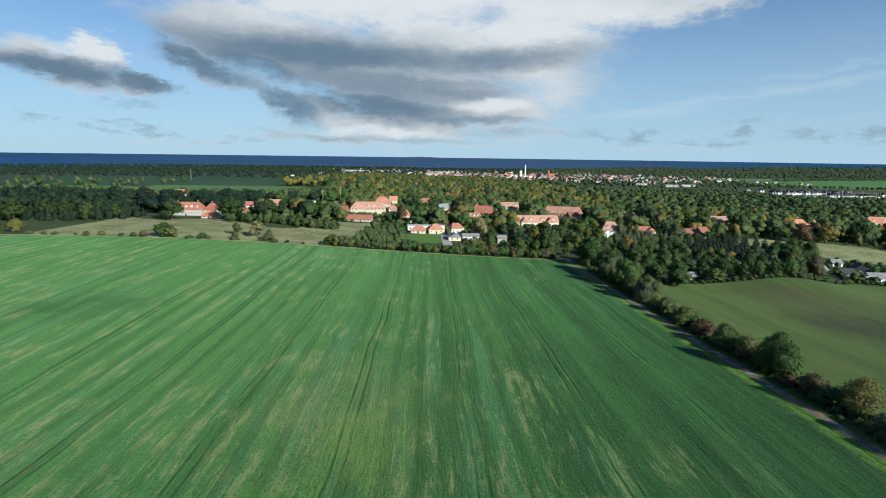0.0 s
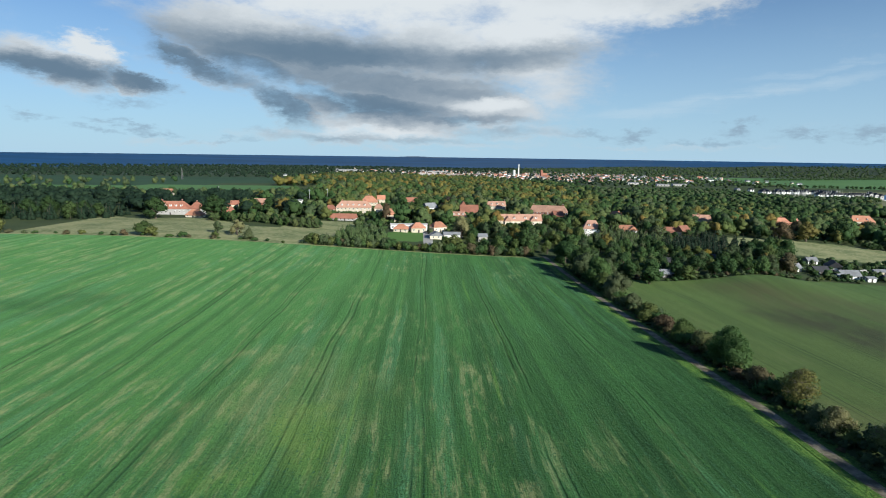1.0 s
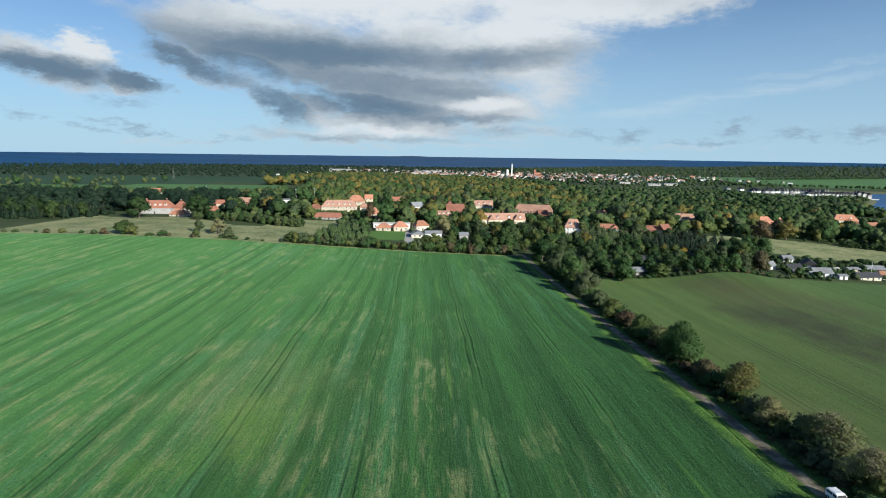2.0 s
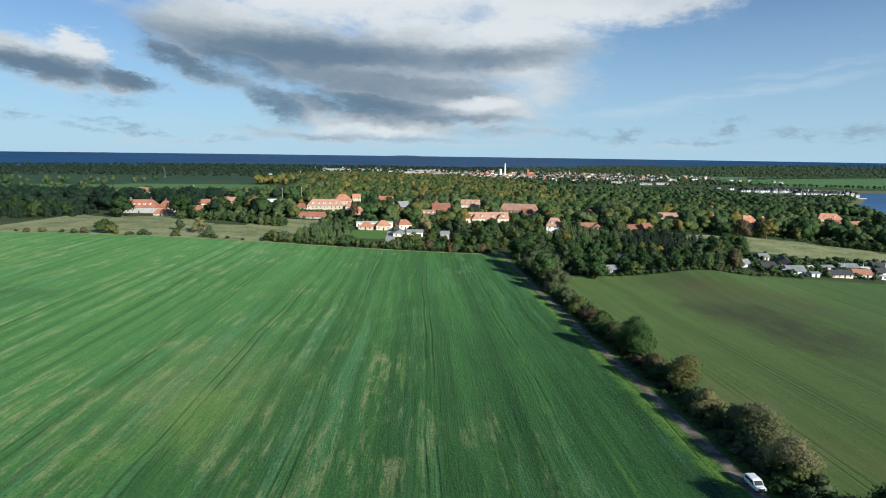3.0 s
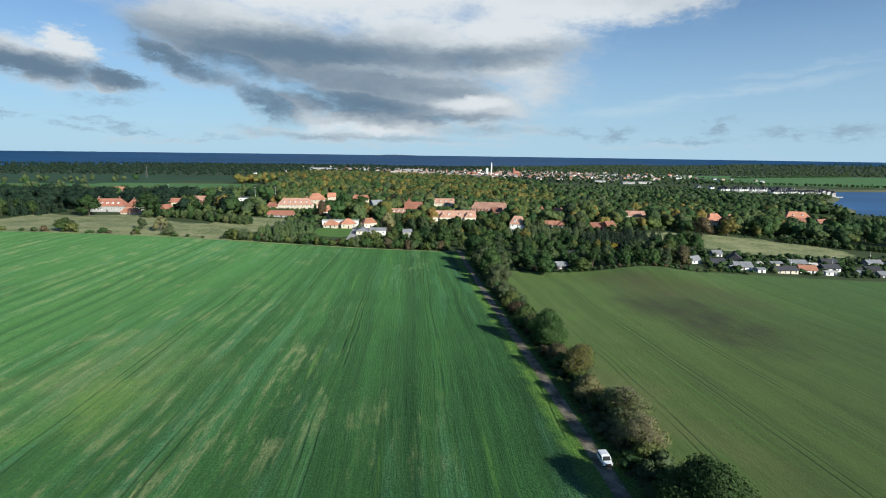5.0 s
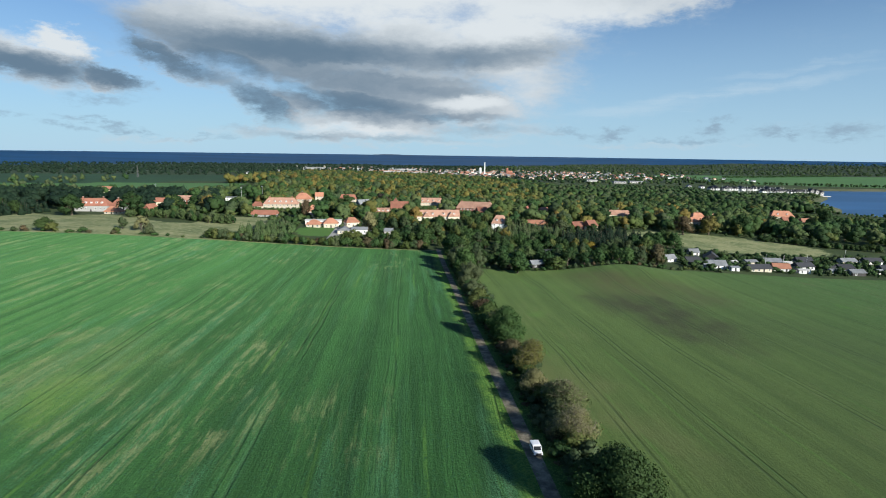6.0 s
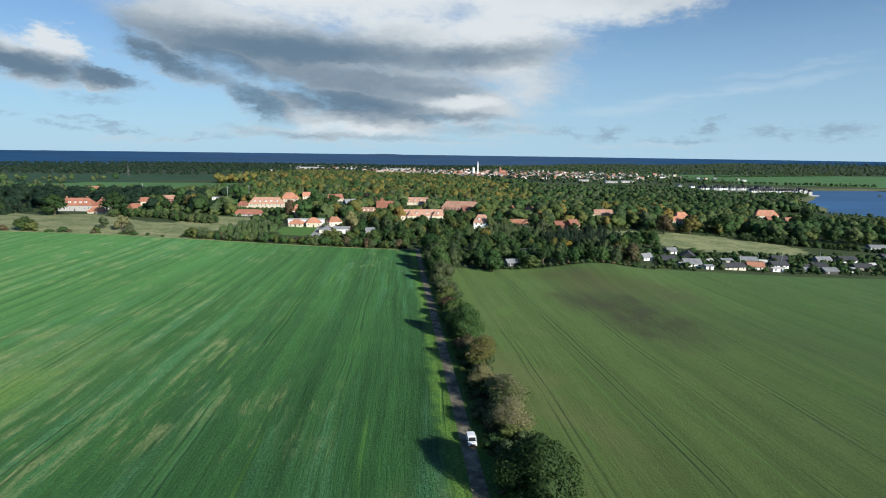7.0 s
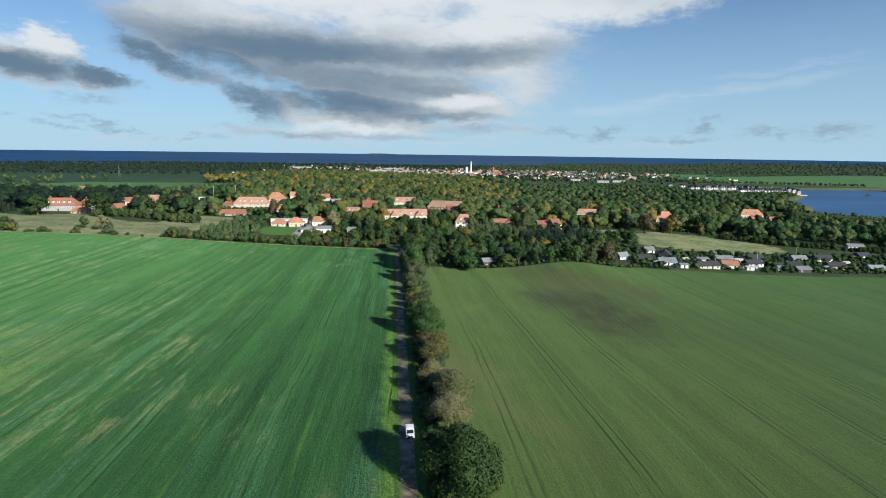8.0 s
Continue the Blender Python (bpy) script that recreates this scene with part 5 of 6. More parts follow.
def woods(name, spots, mats, leaves, size, balls, label, scale=(0.75, 1.2), tall=12.0, wide=6.0, count=6, full=1.0, limit=None):
    """Woodland of uncounted trees, joined by leaf colour."""
    root = new(name)
    kinds = []
    for i in range(6):
        r = np.random.default_rng(300 + i)
        kinds.append(crown_arrays(r, lumps(r, tall, wide, tall * 0.12, count, full), leaves, size, balls, 0.86, 0.3))
    for k_, m in enumerate(mats):
        mine = spots[k_::len(mats)]
        vs_, fs_, ns_, ts_, n0 = [], [], [], [], 0
        for x, y in mine:
            cv_, cf_, cn_ = kinds[int(rng.integers(6))]
            a, s = rng.uniform(0, 6.283), rng.uniform(*scale)
            if 345 < y < 660:
                s = min(s, headroom(x, y) / tall)
                if s < 0.25:
                    continue
            if limit:
                s = min(s, limit(x, y) / tall)
                if s < 0.2:
                    continue
            c, q = math.cos(a), math.sin(a)
            spin = np.array([[c, q, 0], [-q, c, 0], [0, 0, 1]])
            p = cv_ @ (spin * s) + np.array([x, y, ground_at(x, y) - 0.5])
            vs_.append(p)
            ns_.append(cn_ @ spin)
            ts_.append(np.full(len(p), rng.uniform()))
            fs_.append(cf_ + n0)
            n0 += len(p)
        if vs_:
            o = new("foliage", mesh_from("foliage", np.concatenate(vs_), np.concatenate(fs_), [m], None, True, np.concatenate(ns_), np.concatenate(ts_)))
            o.parent = root
            o["kind"] = "stuff"
    return tagged(root, label, "woodland", kind="stuff")


def bay_view(x, y):
    """How tall a tree may grow before it hides the bay from the fields."""
    if (x - 75) / (y + 20) < 0.72:
        return 99.0
    return 52 - 80 * math.hypot(x - 75, y + 20) / 960 - ground_at(x, y)


def dry(x, y, m=30):
    return x < float(shore(y)) - m or y > 1300 or y < 600


MIX = [GREEN_TREE, LIGHT_TREE, GREY_LEAF, OAK, OLIVE_TREE, LIGHT_TREE, GREEN_TREE, OLIVE_TREE, AUTUMN_TREE]
woods("garden_shrubbery", scatter(236, 480, 284, 348, 4.7, lambda x, y: not oval(x, y, 322, 392, 76, 43, -14) and all(abs(x - a) > c / 2 + 1.0 or y < b - d / 2 - 4.0 or y > b + d / 2 + 0.5 for a, b, c, d in HOUSES)), [OAK, GREEN_TREE, GREY_LEAF, OAK], 120, 0.34, BALL1, "dark garden shrubs and trees between the cabins", scale=(0.4, 1.15), tall=4.4, wide=3.0, count=6)
woods("park_shrubbery", scatter(-140, 420, 385, 600, 9.0, lambda x, y: clear_of_houses(x, y, 3, 0.5) and not (x < -30 and y < 440) and not oval(x, y, 322, 392, 80, 46, -14) and not oval(x, y, 9, 380, 15, 27) and not oval(x, y, -92, 580, 28, 50) and not (98 < x < 262 and y < 425)), [GREEN_TREE, OLIVE_TREE, OAK, GREY_LEAF, LIGHT_TREE], 95, 0.46, BALL1, "shrubs and young trees round the park houses", scale=(0.5, 1.2), tall=6.0, wide=4.0, count=7)
woods("park_woodland", scatter(-140, 430, 436, 700, 13.0, lambda x, y: clear_of_houses(x, y, 5, 0.5) and not oval(x, y, 322, 392, 84, 50, -14) and not (x < -50 and y < 446) and not oval(x, y, -92, 580, 28, 50)), MIX, 260, 0.62, BALL1, "mixed autumn woodland round the far houses", tall=15.0, wide=7.8, count=9, full=1.2)
# cloud shade over this woodland is put into its needle colour
woods("dark_woodland", scatter(-460, -80, 452, 640, 13.5, lambda x, y: clear_of_houses(x, y, 6) and not (-205 < x < -150 and y < 452) and not oval(x, y, -92, 580, 28, 50)), [CLOUD_DARK_CONIFER, CLOUD_DARK_CONIFER, CLOUD_DARK_CONIFER], 200, 0.66, BALL1, "woodland beside the houses, coloured dark for cloud shade", tall=15.0, wide=7.4, count=8, full=1.2)
woods("bay_woodland", scatter(400, 800, 360, 800, 14.5, lambda x, y: dry(x, y) and clear_of_houses(x, y, 10) and not (y < 400 and x < 490) and not (x > 560 and y < 420)), [OAK, GREEN_TREE, OAK, LIGHT_TREE, OAK, OLIVE_TREE, GREEN_TREE], 160, 0.8, BALL1, "mixed woodland sloping down to the bay", limit=bay_view, tall=14.0, wide=7.8, count=8, full=1.2)
BEECH = [OLIVE_TREE, AUTUMN_TREE, OLIVE_TREE, GREEN_TREE, AUTUMN_TREE, OLIVE_TREE, GREY_LEAF]
woods("beech_forest", scatter(-230, 330, 700, 1700, 18.0, lambda x, y: not (x < -120 and y < 960) and y < 1700 - 1.5 * max(0, x - 250)), BEECH, 150, 0.85, BALL1, "wide beech forest in early autumn colours", scale=(0.8, 1.15), tall=15.0, wide=9.5, count=4, full=1.45)
woods("oak_forest", scatter(330, 900, 700, 1700, 18.0, lambda x, y: dry(x, y, 45) and y < 1700 - 1.5 * max(0, x - 250) and (x < 420 or np.hypot(x - 45, y + 10) < 1060)), [OAK, GREEN_TREE, OAK, GREY_LEAF, OLIVE_TREE], 110, 0.85, BALL2, "dark green oak forest above the bay", scale=(0.8, 1.1), tall=14.0, wide=9.5, count=4, full=1.45)
woods("shore_scrub", scatter(380, 960, 880, 1330, 15.0, lambda x, y: dry(x, y, 30) and np.hypot(x - 45, y + 10) > 1055 and not (y > 1085 and x > 770)), [OAK, GREEN_TREE, GREY_LEAF], 24, 1.0, BALL1, "low dark scrub behind the marina", scale=(0.35, 0.5), tall=12.0, wide=16.0, count=5)
woods("scattered_woodland", scatter(-900, -230, 640, 1100, 40.0, lambda x, y: not (x > -420 and y > 700)), [LIGHT_TREE, GREEN_TREE, GREY_LEAF], 110, 0.9, BALL1, "light green trees along far field edges", count=7, full=1.3)
# coast woods take the same dark needles, their colour standing for cloud shade
woods("coast_woodland", scatter(-2600, 700, 1480, 3350, 39.0, lambda x, y: y > 1700 - 1.5 * max(0, x - 250) - 600 * (x < -240) and not (-900 < x < -240 and y < 1500) and np.hypot(x, y) < 3500 and not (x > 150 and 1750 < y < 2500 and rng.uniform() < 0.65)), [CLOUD_DARK_CONIFER, CLOUD_DARK_CONIFER, CLOUD_DARK_CONIFER], 2, 1.0, BALL1, "woods and hedges along the coast, coloured dark for cloud shade", scale=(0.55, 1.0), tall=11.0, wide=10.0, count=4, full=1.2)
woods("far_woodland", scatter(500, 3600, 1400, 4200, 42.0, lambda x, y: not (x > 1080 and y < 2270) and not (600 < x < 1080 and 1330 < y < 1860 and rng.uniform() < 0.15) and np.hypot(x, y) < 3450 + 500 * float(smooth(8, 25, math.degrees(math.atan2(x, y)))) + 620 * float(smooth(25, 43, math.degrees(math.atan2(x, y))))), [OAK, GREY_LEAF, OAK], 2, 1.0, BALL1, "far woods beyond the bay", scale=(0.6, 1.0), tall=10.0, wide=10.0, count=4, full=1.2)
woods("shore_bushes", [(float(shore(y)) - 12 - 45 * float(rng.uniform()) ** 1.5, float(y)) for y in np.arange(640, 1090, 2.2)] + [(float(x), 632 - 22 * float(rng.uniform())) for x in np.arange(690, 900, 4.0)], [GREEN_TREE, OLIVE_TREE, OAK], 40, 0.6, BALL1, "low bushes and reeds along the bay shore", scale=(0.18, 0.5), tall=9.0, wide=9.0, count=5)
woods("town_trees", scatter(-450, 1250, 1640, 2700, 37.0), [OAK, GREEN_TREE, GREY_LEAF], 6, 1.2, BALL1, "dark garden trees between the town's roofs", scale=(0.5, 0.9), tall=9.0, wide=6.0, count=3)
woods("parkland_trees", scatter(-470, -140, 650, 740, 17.0), [LIGHT_TREE, GREEN_TREE, GREY_LEAF], 130, 0.8, BALL1, "light green trees behind the dark wood", scale=(0.6, 0.95), tall=13.0, wide=7.5, count=8, full=1.2)
woods("field_hedge", [(900 + 480 * f + float(rng.normal(0, 4)), 1560 - 200 * f + float(rng.normal(0, 5))) for f in np.linspace(0, 1, 110)] + [(1300 + 700 * f, 1980 + 260 * f) for f in np.linspace(0, 1, 120)], [OAK, GREEN_TREE], 20, 1.2, BALL1, "dark hedges between far fields", scale=(0.6, 0.9), count=5, full=1.3)

# ---- the van on the lane ----


def bevelled(bm, width=0.06, segments=2):
    bmesh.ops.bevel(bm, geom=bm.edges[:], offset=width, segments=segments, affect="EDGES", profile=0.6)
    return bm


def prism(profile, x0, x1):
    """A body with the side profile given as (y, z), from x0 to x1."""
    bm = bmesh.new()
    a = [bm.verts.new((x0, y, z)) for y, z in profile]
    b = [bm.verts.new((x1, y, z)) for y, z in profile]
    bm.faces.new(a)
    bm.faces.new(b[::-1])
    for i in range(len(profile)):
        j = (i + 1) % len(profile)
        bm.faces.new((a[j], a[i], b[i], b[j]))
    bmesh.ops.recalc_face_normals(bm, faces=bm.faces)
    return bm


def van(x, y, turn):
    root = new("van")
    z = ground_at(x, y) + 0.07
    root.matrix_basis = pose(x, y, z, 0, 0, turn)
    # nose towards -y
    side = [(-2.25, 0.42), (-2.28, 0.85), (-2.1, 1.05), (-1.35, 1.18), (-0.72, 1.82), (-0.3, 1.92), (2.0, 1.9), (2.22, 1.7), (2.28, 0.42)]
    body = part("body", bevelled(prism(side, -0.9, 0.9), 0.08, 2), VAN_PAINT, root)
    part("roof_panel", bevelled(box_bm(-0.72, 0.72, -0.2, 1.95, 1.9, 1.95), 0.02, 1), VAN_PAINT, root)
    for xx in (-0.45, -0.15, 0.15, 0.45):
        part("roof_rib", box_bm(xx - 0.03, xx + 0.03, -0.1, 1.85, 1.95, 1.975), VAN_PAINT, body)
    part("windscreen", prism([(-1.375, 1.20), (-1.385, 1.235), (-0.80, 1.815), (-0.72, 1.80), (-1.30, 1.18)], -0.76, 0.76), CAR_GLASS, root)
    bon = part("bonnet", prism([(-2.16, 1.03), (-2.12, 1.075), (-1.38, 1.205), (-1.36, 1.16)], -0.74, 0.74), VAN_PAINT, root)
    part("grille", box_bm(-0.56, 0.56, -2.34, -2.25, 0.58, 0.96), PLASTIC, root)
    part("bumper", bevelled(box_bm(-0.9, 0.9, -2.4, -2.2, 0.34, 0.6), 0.05), PLASTIC, root)
    part("rear_bumper", bevelled(box_bm(-0.9, 0.9, 2.22, 2.38, 0.36, 0.58), 0.05), PLASTIC, root)
    for s in (-1, 1):
        part("headlight", bevelled(box_bm(s * 0.74 - 0.15, s * 0.74 + 0.15, -2.31, -2.1, 0.78, 1.0), 0.03, 1), LAMP_GLASS, root)
        part("tail_light", box_bm(s * 0.82 - 0.07, s * 0.82 + 0.07, 2.24, 2.31, 0.9, 1.4), LAMP_RED, root)
        part("side_window", box_bm(s * 0.905 - 0.012, s * 0.905 + 0.012, -0.62, 0.25, 1.22, 1.68), CAR_GLASS, root)
        part("rear_side_window", box_bm(s * 0.905 - 0.012, s * 0.905 + 0.012, 0.4, 1.9, 1.25, 1.66), CAR_GLASS, root)
        m = part("mirror", bevelled(box_bm(s * 1.05 - 0.09, s * 1.05 + 0.09, -0.95, -0.82, 1.14, 1.36), 0.03, 1), PLASTIC, root)
        part("mirror_arm", box_bm(min(s * 0.88, s * 0.98), max(s * 0.88, s * 0.98), -0.91, -0.86, 1.18, 1.24), PLASTIC, m)
        for yy in (-1.5, 1.4):
            bm = bmesh.new()
            bmesh.ops.create_cone(bm, cap_ends=True, segments=24, radius1=0.33, radius2=0.33, depth=0.22)
            bmesh.ops.rotate(bm, verts=bm.verts, matrix=Matrix.Rotation(radians(90), 3, "Y"))
            bmesh.ops.translate(bm, verts=bm.verts, vec=(s * 0.82, yy, 0.33))
            wh = part("wheel", bm, RUBBER, root)
            bm = bmesh.new()
            bmesh.ops.create_cone(bm, cap_ends=True, segments=20, radius1=0.2, radius2=0.17, depth=0.05)
            bmesh.ops.rotate(bm, verts=bm.verts, matrix=Matrix.Rotation(radians(90 * s), 3, "Y"))
            bmesh.ops.translate(bm, verts=bm.verts, vec=(s * 0.94, yy, 0.33))
            part("rim", bm, STEEL, wh)
    part("wiper", box_bm(-0.5, 0.1, -1.36, -1.33, 1.23, 1.25), PLASTIC, root)
    return tagged(root, "white delivery van driving on the narrow lane", "van")


van(88.4, 72.0, 1.0).scale = (0.86, 0.76, 0.84)

# small white sheds and caravans in the cabin gardens
for i in range(16):
    x, y = 248 + 13.5 * i + float(rng.normal(0, 4)), 289 + 9 * (i % 3) + float(rng.normal(0, 3)) + 0.06 * (i * 13)
    if all(abs(x - a) > c_ / 2 + 2.5 or abs(y - b_) > d_ / 2 + 2.5 for a, b_, c_, d_ in HOUSES):
        house("small white garden shed between shrubs", x, y, 4.5, 3.2, ground_at(x, y) + 3.1, 0.9, float(rng.uniform(-30, 30)), (GREY_ROOF, BLACK_ROOF, CONCRETE)[i % 3], WHITE, name="garden_shed", category="shed", group="garden sheds", low=2.0)

# ---- masts, poles and landmarks ----


def cone_bm(r0, r1, z0, z1, segments=16, x=0.0, y=0.0):
    bm = bmesh.new()
    bmesh.ops.create_cone(bm, cap_ends=True, segments=segments, radius1=r0, radius2=r1, depth=z1 - z0)
    bmesh.ops.translate(bm, verts=bm.verts, vec=(x, y, (z0 + z1) / 2))
    return bm


def pole(name, x, y, tall, r, label, category, arm=0.0, mat=None):
    root = new(name)
    root.matrix_basis = pose(x, y, ground_at(x, y))
    part("shaft", cone_bm(r, r * 0.6, -0.5, tall, 10), mat or WHITE, root)
    part("knob", cone_bm(r * 1.3, r * 0.7, tall, tall + r * 2, 10), mat or WHITE, root)
    if arm:
        part("lamp_bar", box_bm(-arm, arm, -0.12, 0.12, tall - 0.5, tall), STEEL, root)
    return tagged(root, label, category)


for x, y, h in ((-90, 562, 17), (-78, 600, 17), (-205, 640, 15)):
    pole("floodlight_mast", x, y, h, 0.22, "tall pale floodlight mast beside the pitch", "mast", 1.0, STEEL)
for x, y, h in ((293, 300, 9), (304, 299, 9), (372, 330, 9), (330, 312, 8)):
    pole("flagpole", x, y, h, 0.09, "white flagpole in a cabin garden", "flagpole")

chimney = new("factory_chimney")
chimney.matrix_basis = pose(414.9, 2109, ground_at(415, 2109))
part("shaft", cone_bm(2.9, 2.1, -2, 46, 24), WHITE, chimney)
part("rim", cone_bm(2.5, 2.5, 46, 47.2, 24), CONCRETE, chimney)
tagged(chimney, "slender white chimney rising over the town", "chimney")
silo = new("silo")
silo.matrix_basis = pose(398, 2110, ground_at(400, 2110))
part("drum", cone_bm(5, 5, -2, 24, 24), WHITE, silo)
part("dome", cone_bm(5, 1.0, 24, 26.5, 24), CONCRETE, silo)
tagged(silo, "broad white silo beside the chimney", "silo")
church = new("church")
church.matrix_basis = pose(492, 2060, ground_at(492, 2060), 0, 0, 15) @ Matrix.Diagonal((0.65, 0.65, 0.66, 1))
part("tower", box_bm(-6, 6, -6, 6, -2, 36), BRICK, church)
bm = roof_bm(12, 12, 36, 7, 5.5, 0.2)
part("tower_roof", bm, RED_TILES, church)
part("nave", box_bm(6.1, 34, -6, 6, -2, 16), BRICK, church)
bm = roof_bm(28, 12, 16, 9, 0.0, 0.3)
bmesh.ops.translate(bm, verts=bm.verts, vec=(20, 0, 0))
part("nave_roof", bm, RED_TILES, church)
tagged(church, "red brick church with a square tower", "church")

mast = new("lattice_mast")
mast.matrix_basis = pose(-499, 1274, ground_at(-499, 1274)) @ Matrix.Diagonal((0.62, 0.62, 1.0, 1))
for sx, sy in ((-1, -1), (1, -1), (1, 1), (-1, 1)):
    bm = bmesh.new()
    vs_, fs_ = [], []
    limb(vs_, fs_, (sx * 2.6, sy * 2.6, -1), (sx * 0.5, sy * 0.5, 26), 0.35, 0.2, 6)
    o = new("leg", mesh_from("leg", np.concatenate(vs_), np.concatenate(fs_), [DULL_STEEL]))
    o.parent = mast
for k_ in range(8):
    r0, r1, z0, z1 = 2.6 - 0.26 * k_, 2.6 - 0.26 * (k_ + 1), 3.2 * k_, 3.2 * (k_ + 1)
    vs_, fs_ = [], []
    for q in range(4):
        a, b = 45 + 90 * q, 135 + 90 * q
        limb(vs_, fs_, (r0 * 1.41 * math.cos(radians(a)), r0 * 1.41 * math.sin(radians(a)), z0), (r1 * 1.41 * math.cos(radians(b)), r1 * 1.41 * math.sin(radians(b)), z1), 0.16, 0.16, 4)
    o = new("brace", mesh_from("brace", np.concatenate(vs_), np.concatenate(fs_), [DULL_STEEL]))
    o.parent = mast
tagged(mast, "dull grey steel lattice mast on far farmland", "mast")

# ---- marina ----
MARINA = "boat houses of the marina"


def marina_house(x, y, l, w, h, rise, turn, label):
    root = new("boat_house")
    root.matrix_basis = pose(x, y, max(ground_at(x, y), SEA_LEVEL + 0.6), 0, 0, turn)
    part("wall", wall_bm(l, w, h, rise, True), (WHITE, WHITE, CONCRETE)[int(x * 7 + y) % 3] if y < 1290 else CONCRETE, root)
    part("roof", roof_bm(l, w, h, rise, 0.0, 0.5, 0.3), BLACK_ROOF if y < 1290 else GREY_ROOF, root)
    for s in (-1, 1):
        add_window(root, s * (l / 2 + 0.02), 0, h * 0.6, 2.6, 3.0, 90 * s)
    for xx in np.linspace(-l * 0.3, l * 0.3, 3):
        add_window(root, float(xx), -w / 2 - 0.02, h * 0.55, 2.0, 2.2, 0)
    return tagged(root, label, "boat house", MARINA)


for i in range(17):
    f = i / 16
    marina_house(872 + 94 * f, 1135 - 14 * f + 3 * math.sin(i), 13, 8.5, 4.6, 3.8, 90, "white boat house with steep black roof")
for i in range(3):
    marina_house(970 + 9 * i, 1117 - 3 * i, 13, 8.0, 8.5, 3.4, 90, "tall white boat house at the quay's end")
for i in range(12):
    f = i / 11
    marina_house(800 + 160 * f, 1215 - 10 * f + 4 * math.sin(2 * i), 15, 9, 5.0, 3.6, 90, "white boat house in the back row")
for i in range(7):
    marina_house(790 + 30 * i, 1295 - 6 * i, 14, 9, 5.0, 2.6, 84, "pale house with grey roof behind the marina")
quay = new("quay")
part("deck", box_bm(840, 1000, 1095, 1104, SEA_LEVEL - 2, SEA_LEVEL + 1.2), CONCRETE, quay)
part("kerb", box_bm(840, 1000, 1094.2, 1095, SEA_LEVEL - 2, SEA_LEVEL + 1.5), CONCRETE, quay)
tagged(quay, "long concrete quay of the marina", "quay")


def yacht(seed):
    root = new("sailing_boat")
    bm = bmesh.new()
    ring = []
    for yy, hw in ((-5.0, 0.1), (-3.0, 1.1), (0.0, 1.6), (3.0, 1.4), (4.6, 1.1)):
        ring.append([bm.verts.new(p) for p in ((-hw, yy, 1.0), (-hw * 0.6, yy, -0.3), (hw * 0.6, yy, -0.3), (hw, yy, 1.0))])
    for a, b in zip(ring, ring[1:]):
        for i in range(4):
            bm.faces.new((a[i], a[(i + 1) % 4], b[(i + 1) % 4], b[i]))
    bm.faces.new(ring[0])
    bm.faces.new(ring[-1][::-1])
    bmesh.ops.recalc_face_normals(bm, faces=bm.faces)
    part("hull", bm, WHITE, root)
    part("cabin", bevelled(box_bm(-0.8, 0.8, -2.0, 1.5, 1.0, 1.7), 0.15, 1), WHITE, root)
    part("mast", cone_bm(0.17, 0.1, 1.0, 13.0, 6, 0, -0.5), WHITE, root)
    part("boom", box_bm(-0.15, 0.15, -0.5, 3.6, 2.3, 2.6), WHITE, root)
    return tagged(root, "white sailing boat moored in the marina", "boat", "moored sailing boats")


boat = yacht(0)
boat.matrix_basis = pose(850, 1150, SEA_LEVEL + 0.3, 0, 0, 20)
for i in range(110):
    f = rng.uniform()
    b = copy_thing(boat, pose(800 + 175 * f, 1150 + rng.uniform(-42, 42) - 14 * f, SEA_LEVEL + 0.6, 0, 0, rng.uniform(-20, 20)))
    s = rng.uniform(0.8, 1.35)
    b.scale = (s, s, s)
motor = new("motor_boat")
motor.matrix_basis = pose(1135, 1085, SEA_LEVEL + 0.2, 0, 0, 70)
part("hull", bevelled(box_bm(-1.6, 1.6, -5, 5, -0.4, 1.6), 0.3, 1), DARK_WOOD, motor)
part("wheelhouse", bevelled(box_bm(-1.1, 1.1, -1, 2.2, 1.6, 4.0), 0.15, 1), DARK_WOOD, motor)
tagged(motor, "small dark motor boat crossing the bay", "boat")

# ---- the town, too small to count ----


def town(name, spots, label):
    root = new(name)
    kinds = {}
    for x, y in spots:
        roof = (RED_TILES, ORANGE_TILES, GREY_ROOF, PALE_TILES, BLACK_ROOF)[int(rng.choice(5, p=[0.12, 0.05, 0.42, 0.25, 0.16]))]
        wall = (WHITE, CREAM, BRICK)[int(rng.choice(3, p=[0.62, 0.28, 0.10]))]
        l, w_, h, r = rng.uniform(7, 13), rng.uniform(6, 8), rng.uniform(2.6, 5.5), rng.uniform(2.0, 3.2)
        a = rng.choice([0, 90]) + rng.normal(0, 14)
        z = ground_at(x, y)
        for m, bm in ((wall, wall_bm(l, w_, h, r, True)), (roof, roof_bm(l, w_, h, r, 0.0, 0.4))):
            bm.transform(pose(x, y, z, 0, 0, a))
            me = bpy.data.meshes.new("t")
            bm.to_mesh(me)
            bm.free()
            kinds.setdefault(m.name, (m, bmesh.new()))[1].from_mesh(me)
            bpy.data.meshes.remove(me)
    for m, bm in kinds.values():
        o = part("houses", bm, m, root)
        o["kind"] = "stuff"
    return tagged(root, label, "town", kind="stuff")


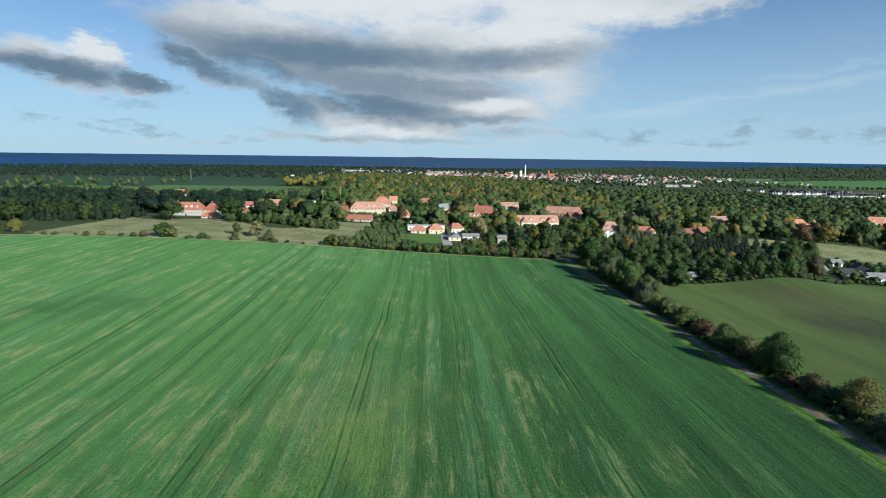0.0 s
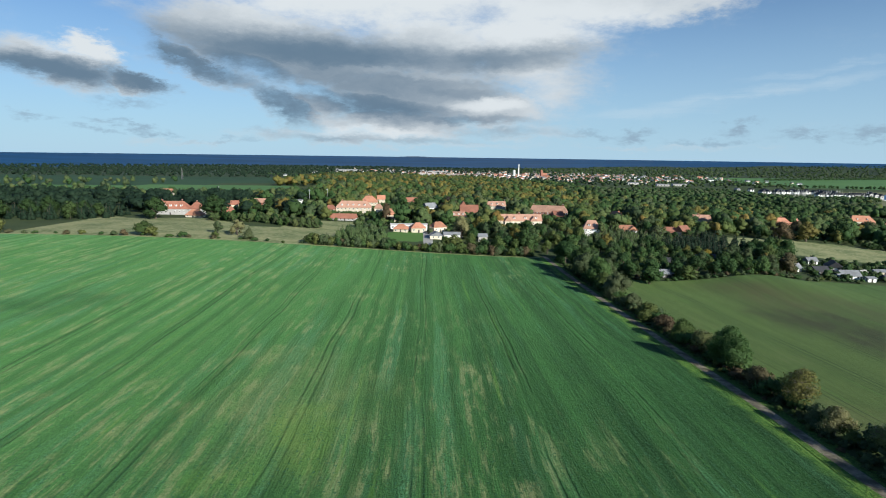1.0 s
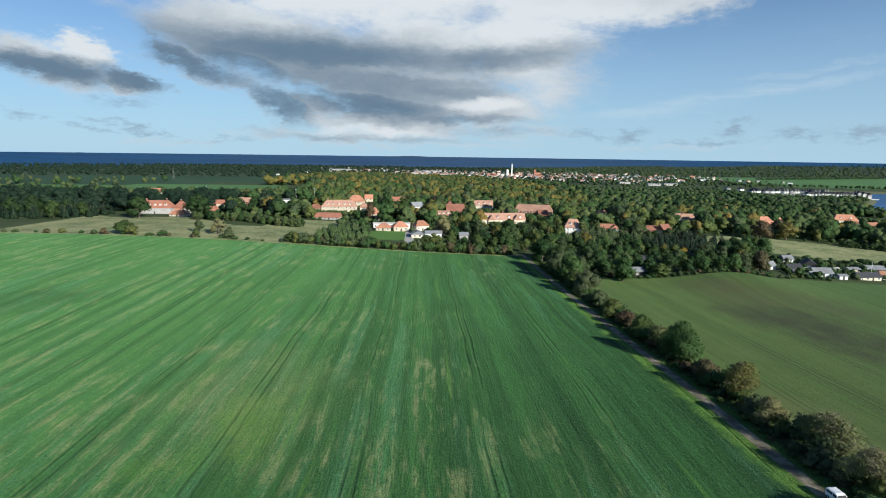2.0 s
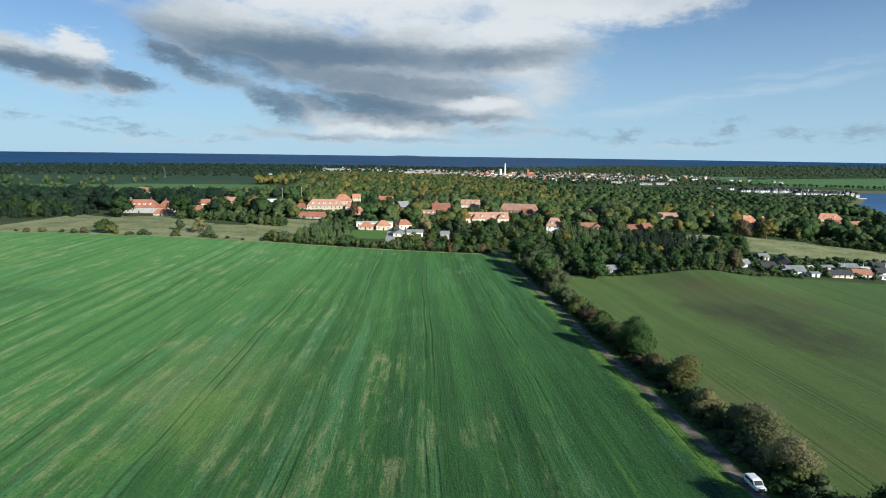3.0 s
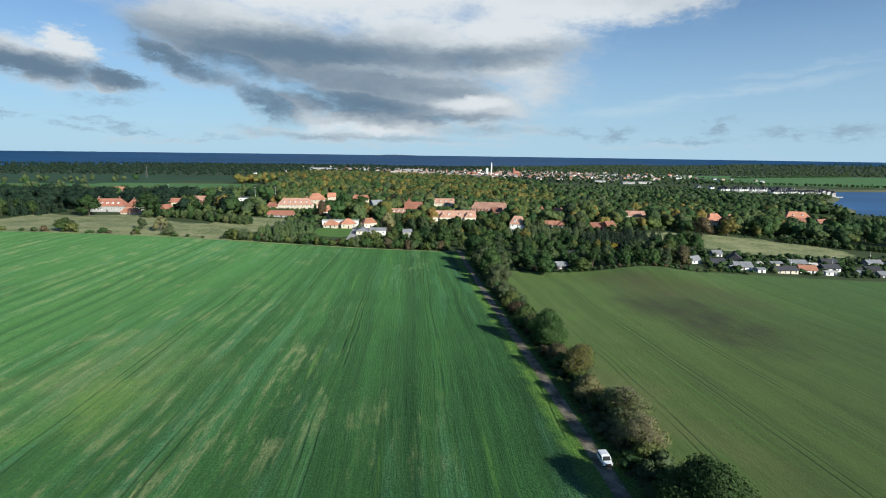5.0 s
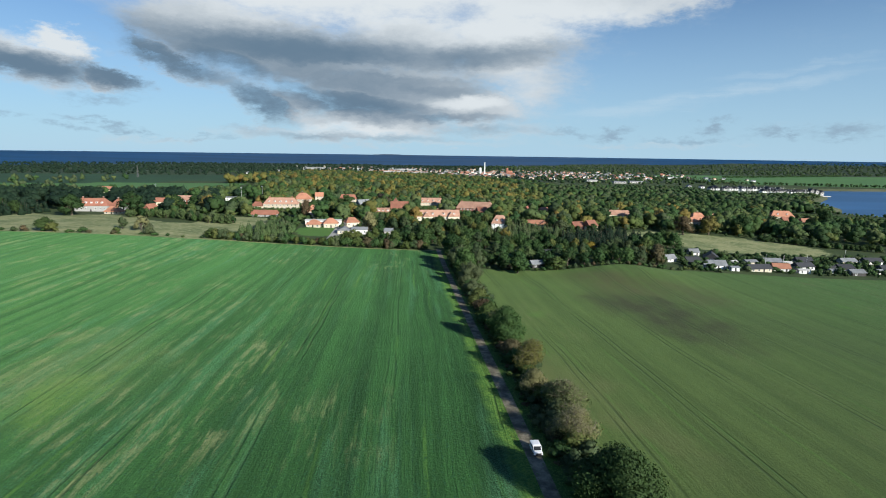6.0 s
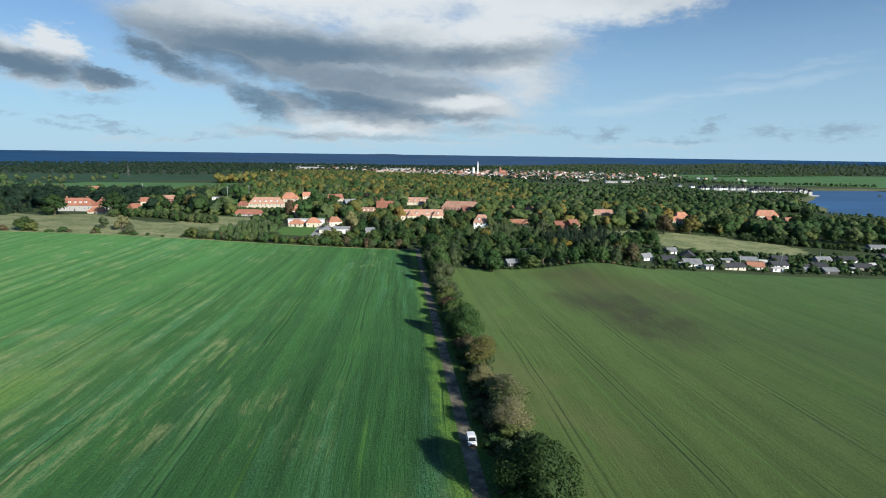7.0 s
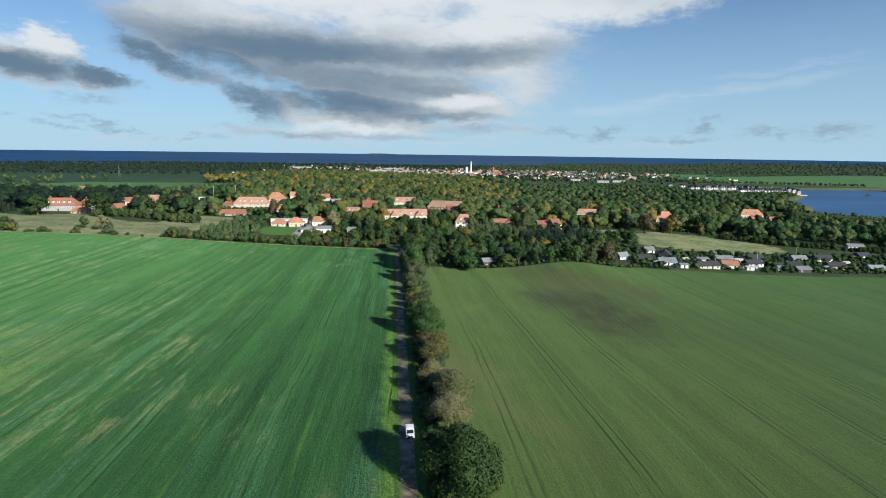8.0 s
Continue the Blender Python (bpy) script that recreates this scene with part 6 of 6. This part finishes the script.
spots = []
for x, y in scatter(-450, 1300, 1620, 2850, 23.0):
    d = math.exp(-((x - 560) / 420) ** 2 - ((y - 2080) / 300) ** 2) + 0.32 * math.exp(-((x + 40) / 340) ** 2 - ((y - 2450) / 260) ** 2)
    if rng.uniform() < d * 0.75:
        spots.append((x, y))
town("harbour_town", spots, "red and white roofs of a distant harbour town")
for x, y, l, w_, h in ((-260, 2350, 90, 22, 9), (690, 1480, 34, 16, 5), (745, 1500, 40, 14, 5), (640, 1560, 30, 14, 5), (120, 2380, 80, 20, 9), (60, 1960, 60, 14, 10), (150, 1930, 70, 14, 10)):
    root = new("hall")
    root.matrix_basis = pose(x, y, ground_at(x, y), 0, 0, rng.uniform(-8, 8))
    part("wall", box_bm(-l / 2, l / 2, -w_ / 2, w_ / 2, -2, h), CONCRETE, root)
    part("roof", roof_bm(l, w_, h, 1.6, 0.0, 0.4), PALE_TILES if y < 2000 and x < 200 else GREY_ROOF, root)
    for i in range(int(l / 8)):
        add_window(root, -l / 2 + 4 + i * 8.0, -w_ / 2 - 0.02, h * 0.5, 3.0, 2.4, 0)
    tagged(root, "long white hall at the edge of town", "hall", "halls at the edge of town")

# ---- leaf tufts of the crop near the camera's line ----


def tufts(name, spots, mats, tall, label):
    root = new(name)
    for k_, m in enumerate(mats):
        mine = np.array(spots[k_::len(mats)])
        n_ = len(mine)
        z = land(mine[:, 0], mine[:, 1])
        vs_, fs_ = [], []
        base = np.stack([mine[:, 0], mine[:, 1], z - 0.03], -1)
        for q in range(4):
            a = rng.uniform(0, 6.283, n_)
            l, h = tall * rng.uniform(0.6, 1.3, n_), tall * rng.uniform(0.12, 0.4, n_)
            d = np.stack([np.cos(a), np.sin(a)], -1)
            side = np.stack([-np.sin(a), np.cos(a)], -1) * (tall * 0.42)
            mid = base.copy()
            mid[:, :2] += d * l[:, None] * 0.5
            mid[:, 2] += h
            lft, rgt = mid.copy(), mid.copy()
            lft[:, :2] += side
            rgt[:, :2] -= side
            tip = base.copy()
            tip[:, :2] += d * l[:, None]
            tip[:, 2] += h * 0.8
            n0 = len(vs_) * n_
            i = np.arange(n_)
            vs_ += [base, lft, tip, rgt]
            o = n0 + i
            fs_.append(np.stack([o, o + n_, o + 2 * n_, o + 3 * n_], -1))
        ob = new("leaves", mesh_from("leaves", np.concatenate(vs_), np.concatenate(fs_), [m]))
        ob.parent = root
        ob["kind"] = "stuff"
    return tagged(root, label, "crop", kind="stuff")


rows_ = []
for u in np.arange(-70, 80, 1.5):
    for y in np.arange(38, 150, 0.9):
        if rng.uniform() < 0.62 * (1.15 - (y - 38) / 150):
            rows_.append((u + 0.026 * y + rng.normal(0, 0.25), y + rng.normal(0, 0.4)))
CROP_LEAF = leafy("crop_leaves", [(0.045, 0.135, 0.058), (0.065, 0.165, 0.080), (0.085, 0.195, 0.10)], 0.6)
tufts("crop_tufts", rows_, [CROP_LEAF], 0.30, "bluish green leaf tufts of the sown crop")
# grass that grows over the lane's edges
edge_ = []
for u0, spread, n_each in ((85.25, 0.45, 3), (88.25, 0.40, 3), (89.6, 0.9, 3)):
    for y in np.arange(28, 300, 0.45):
        for i in range(n_each):
            edge_.append((u0 + SHEAR * y + rng.normal(0, spread), y + rng.uniform(-0.3, 0.3)))
GRASS = leafy("verge_grass_blades", [(0.080, 0.150, 0.034), (0.115, 0.195, 0.042), (0.150, 0.225, 0.050)], 0.7)
tufts("verge_grass", edge_, [GRASS], 0.34, "uneven bright green grass along the lane")
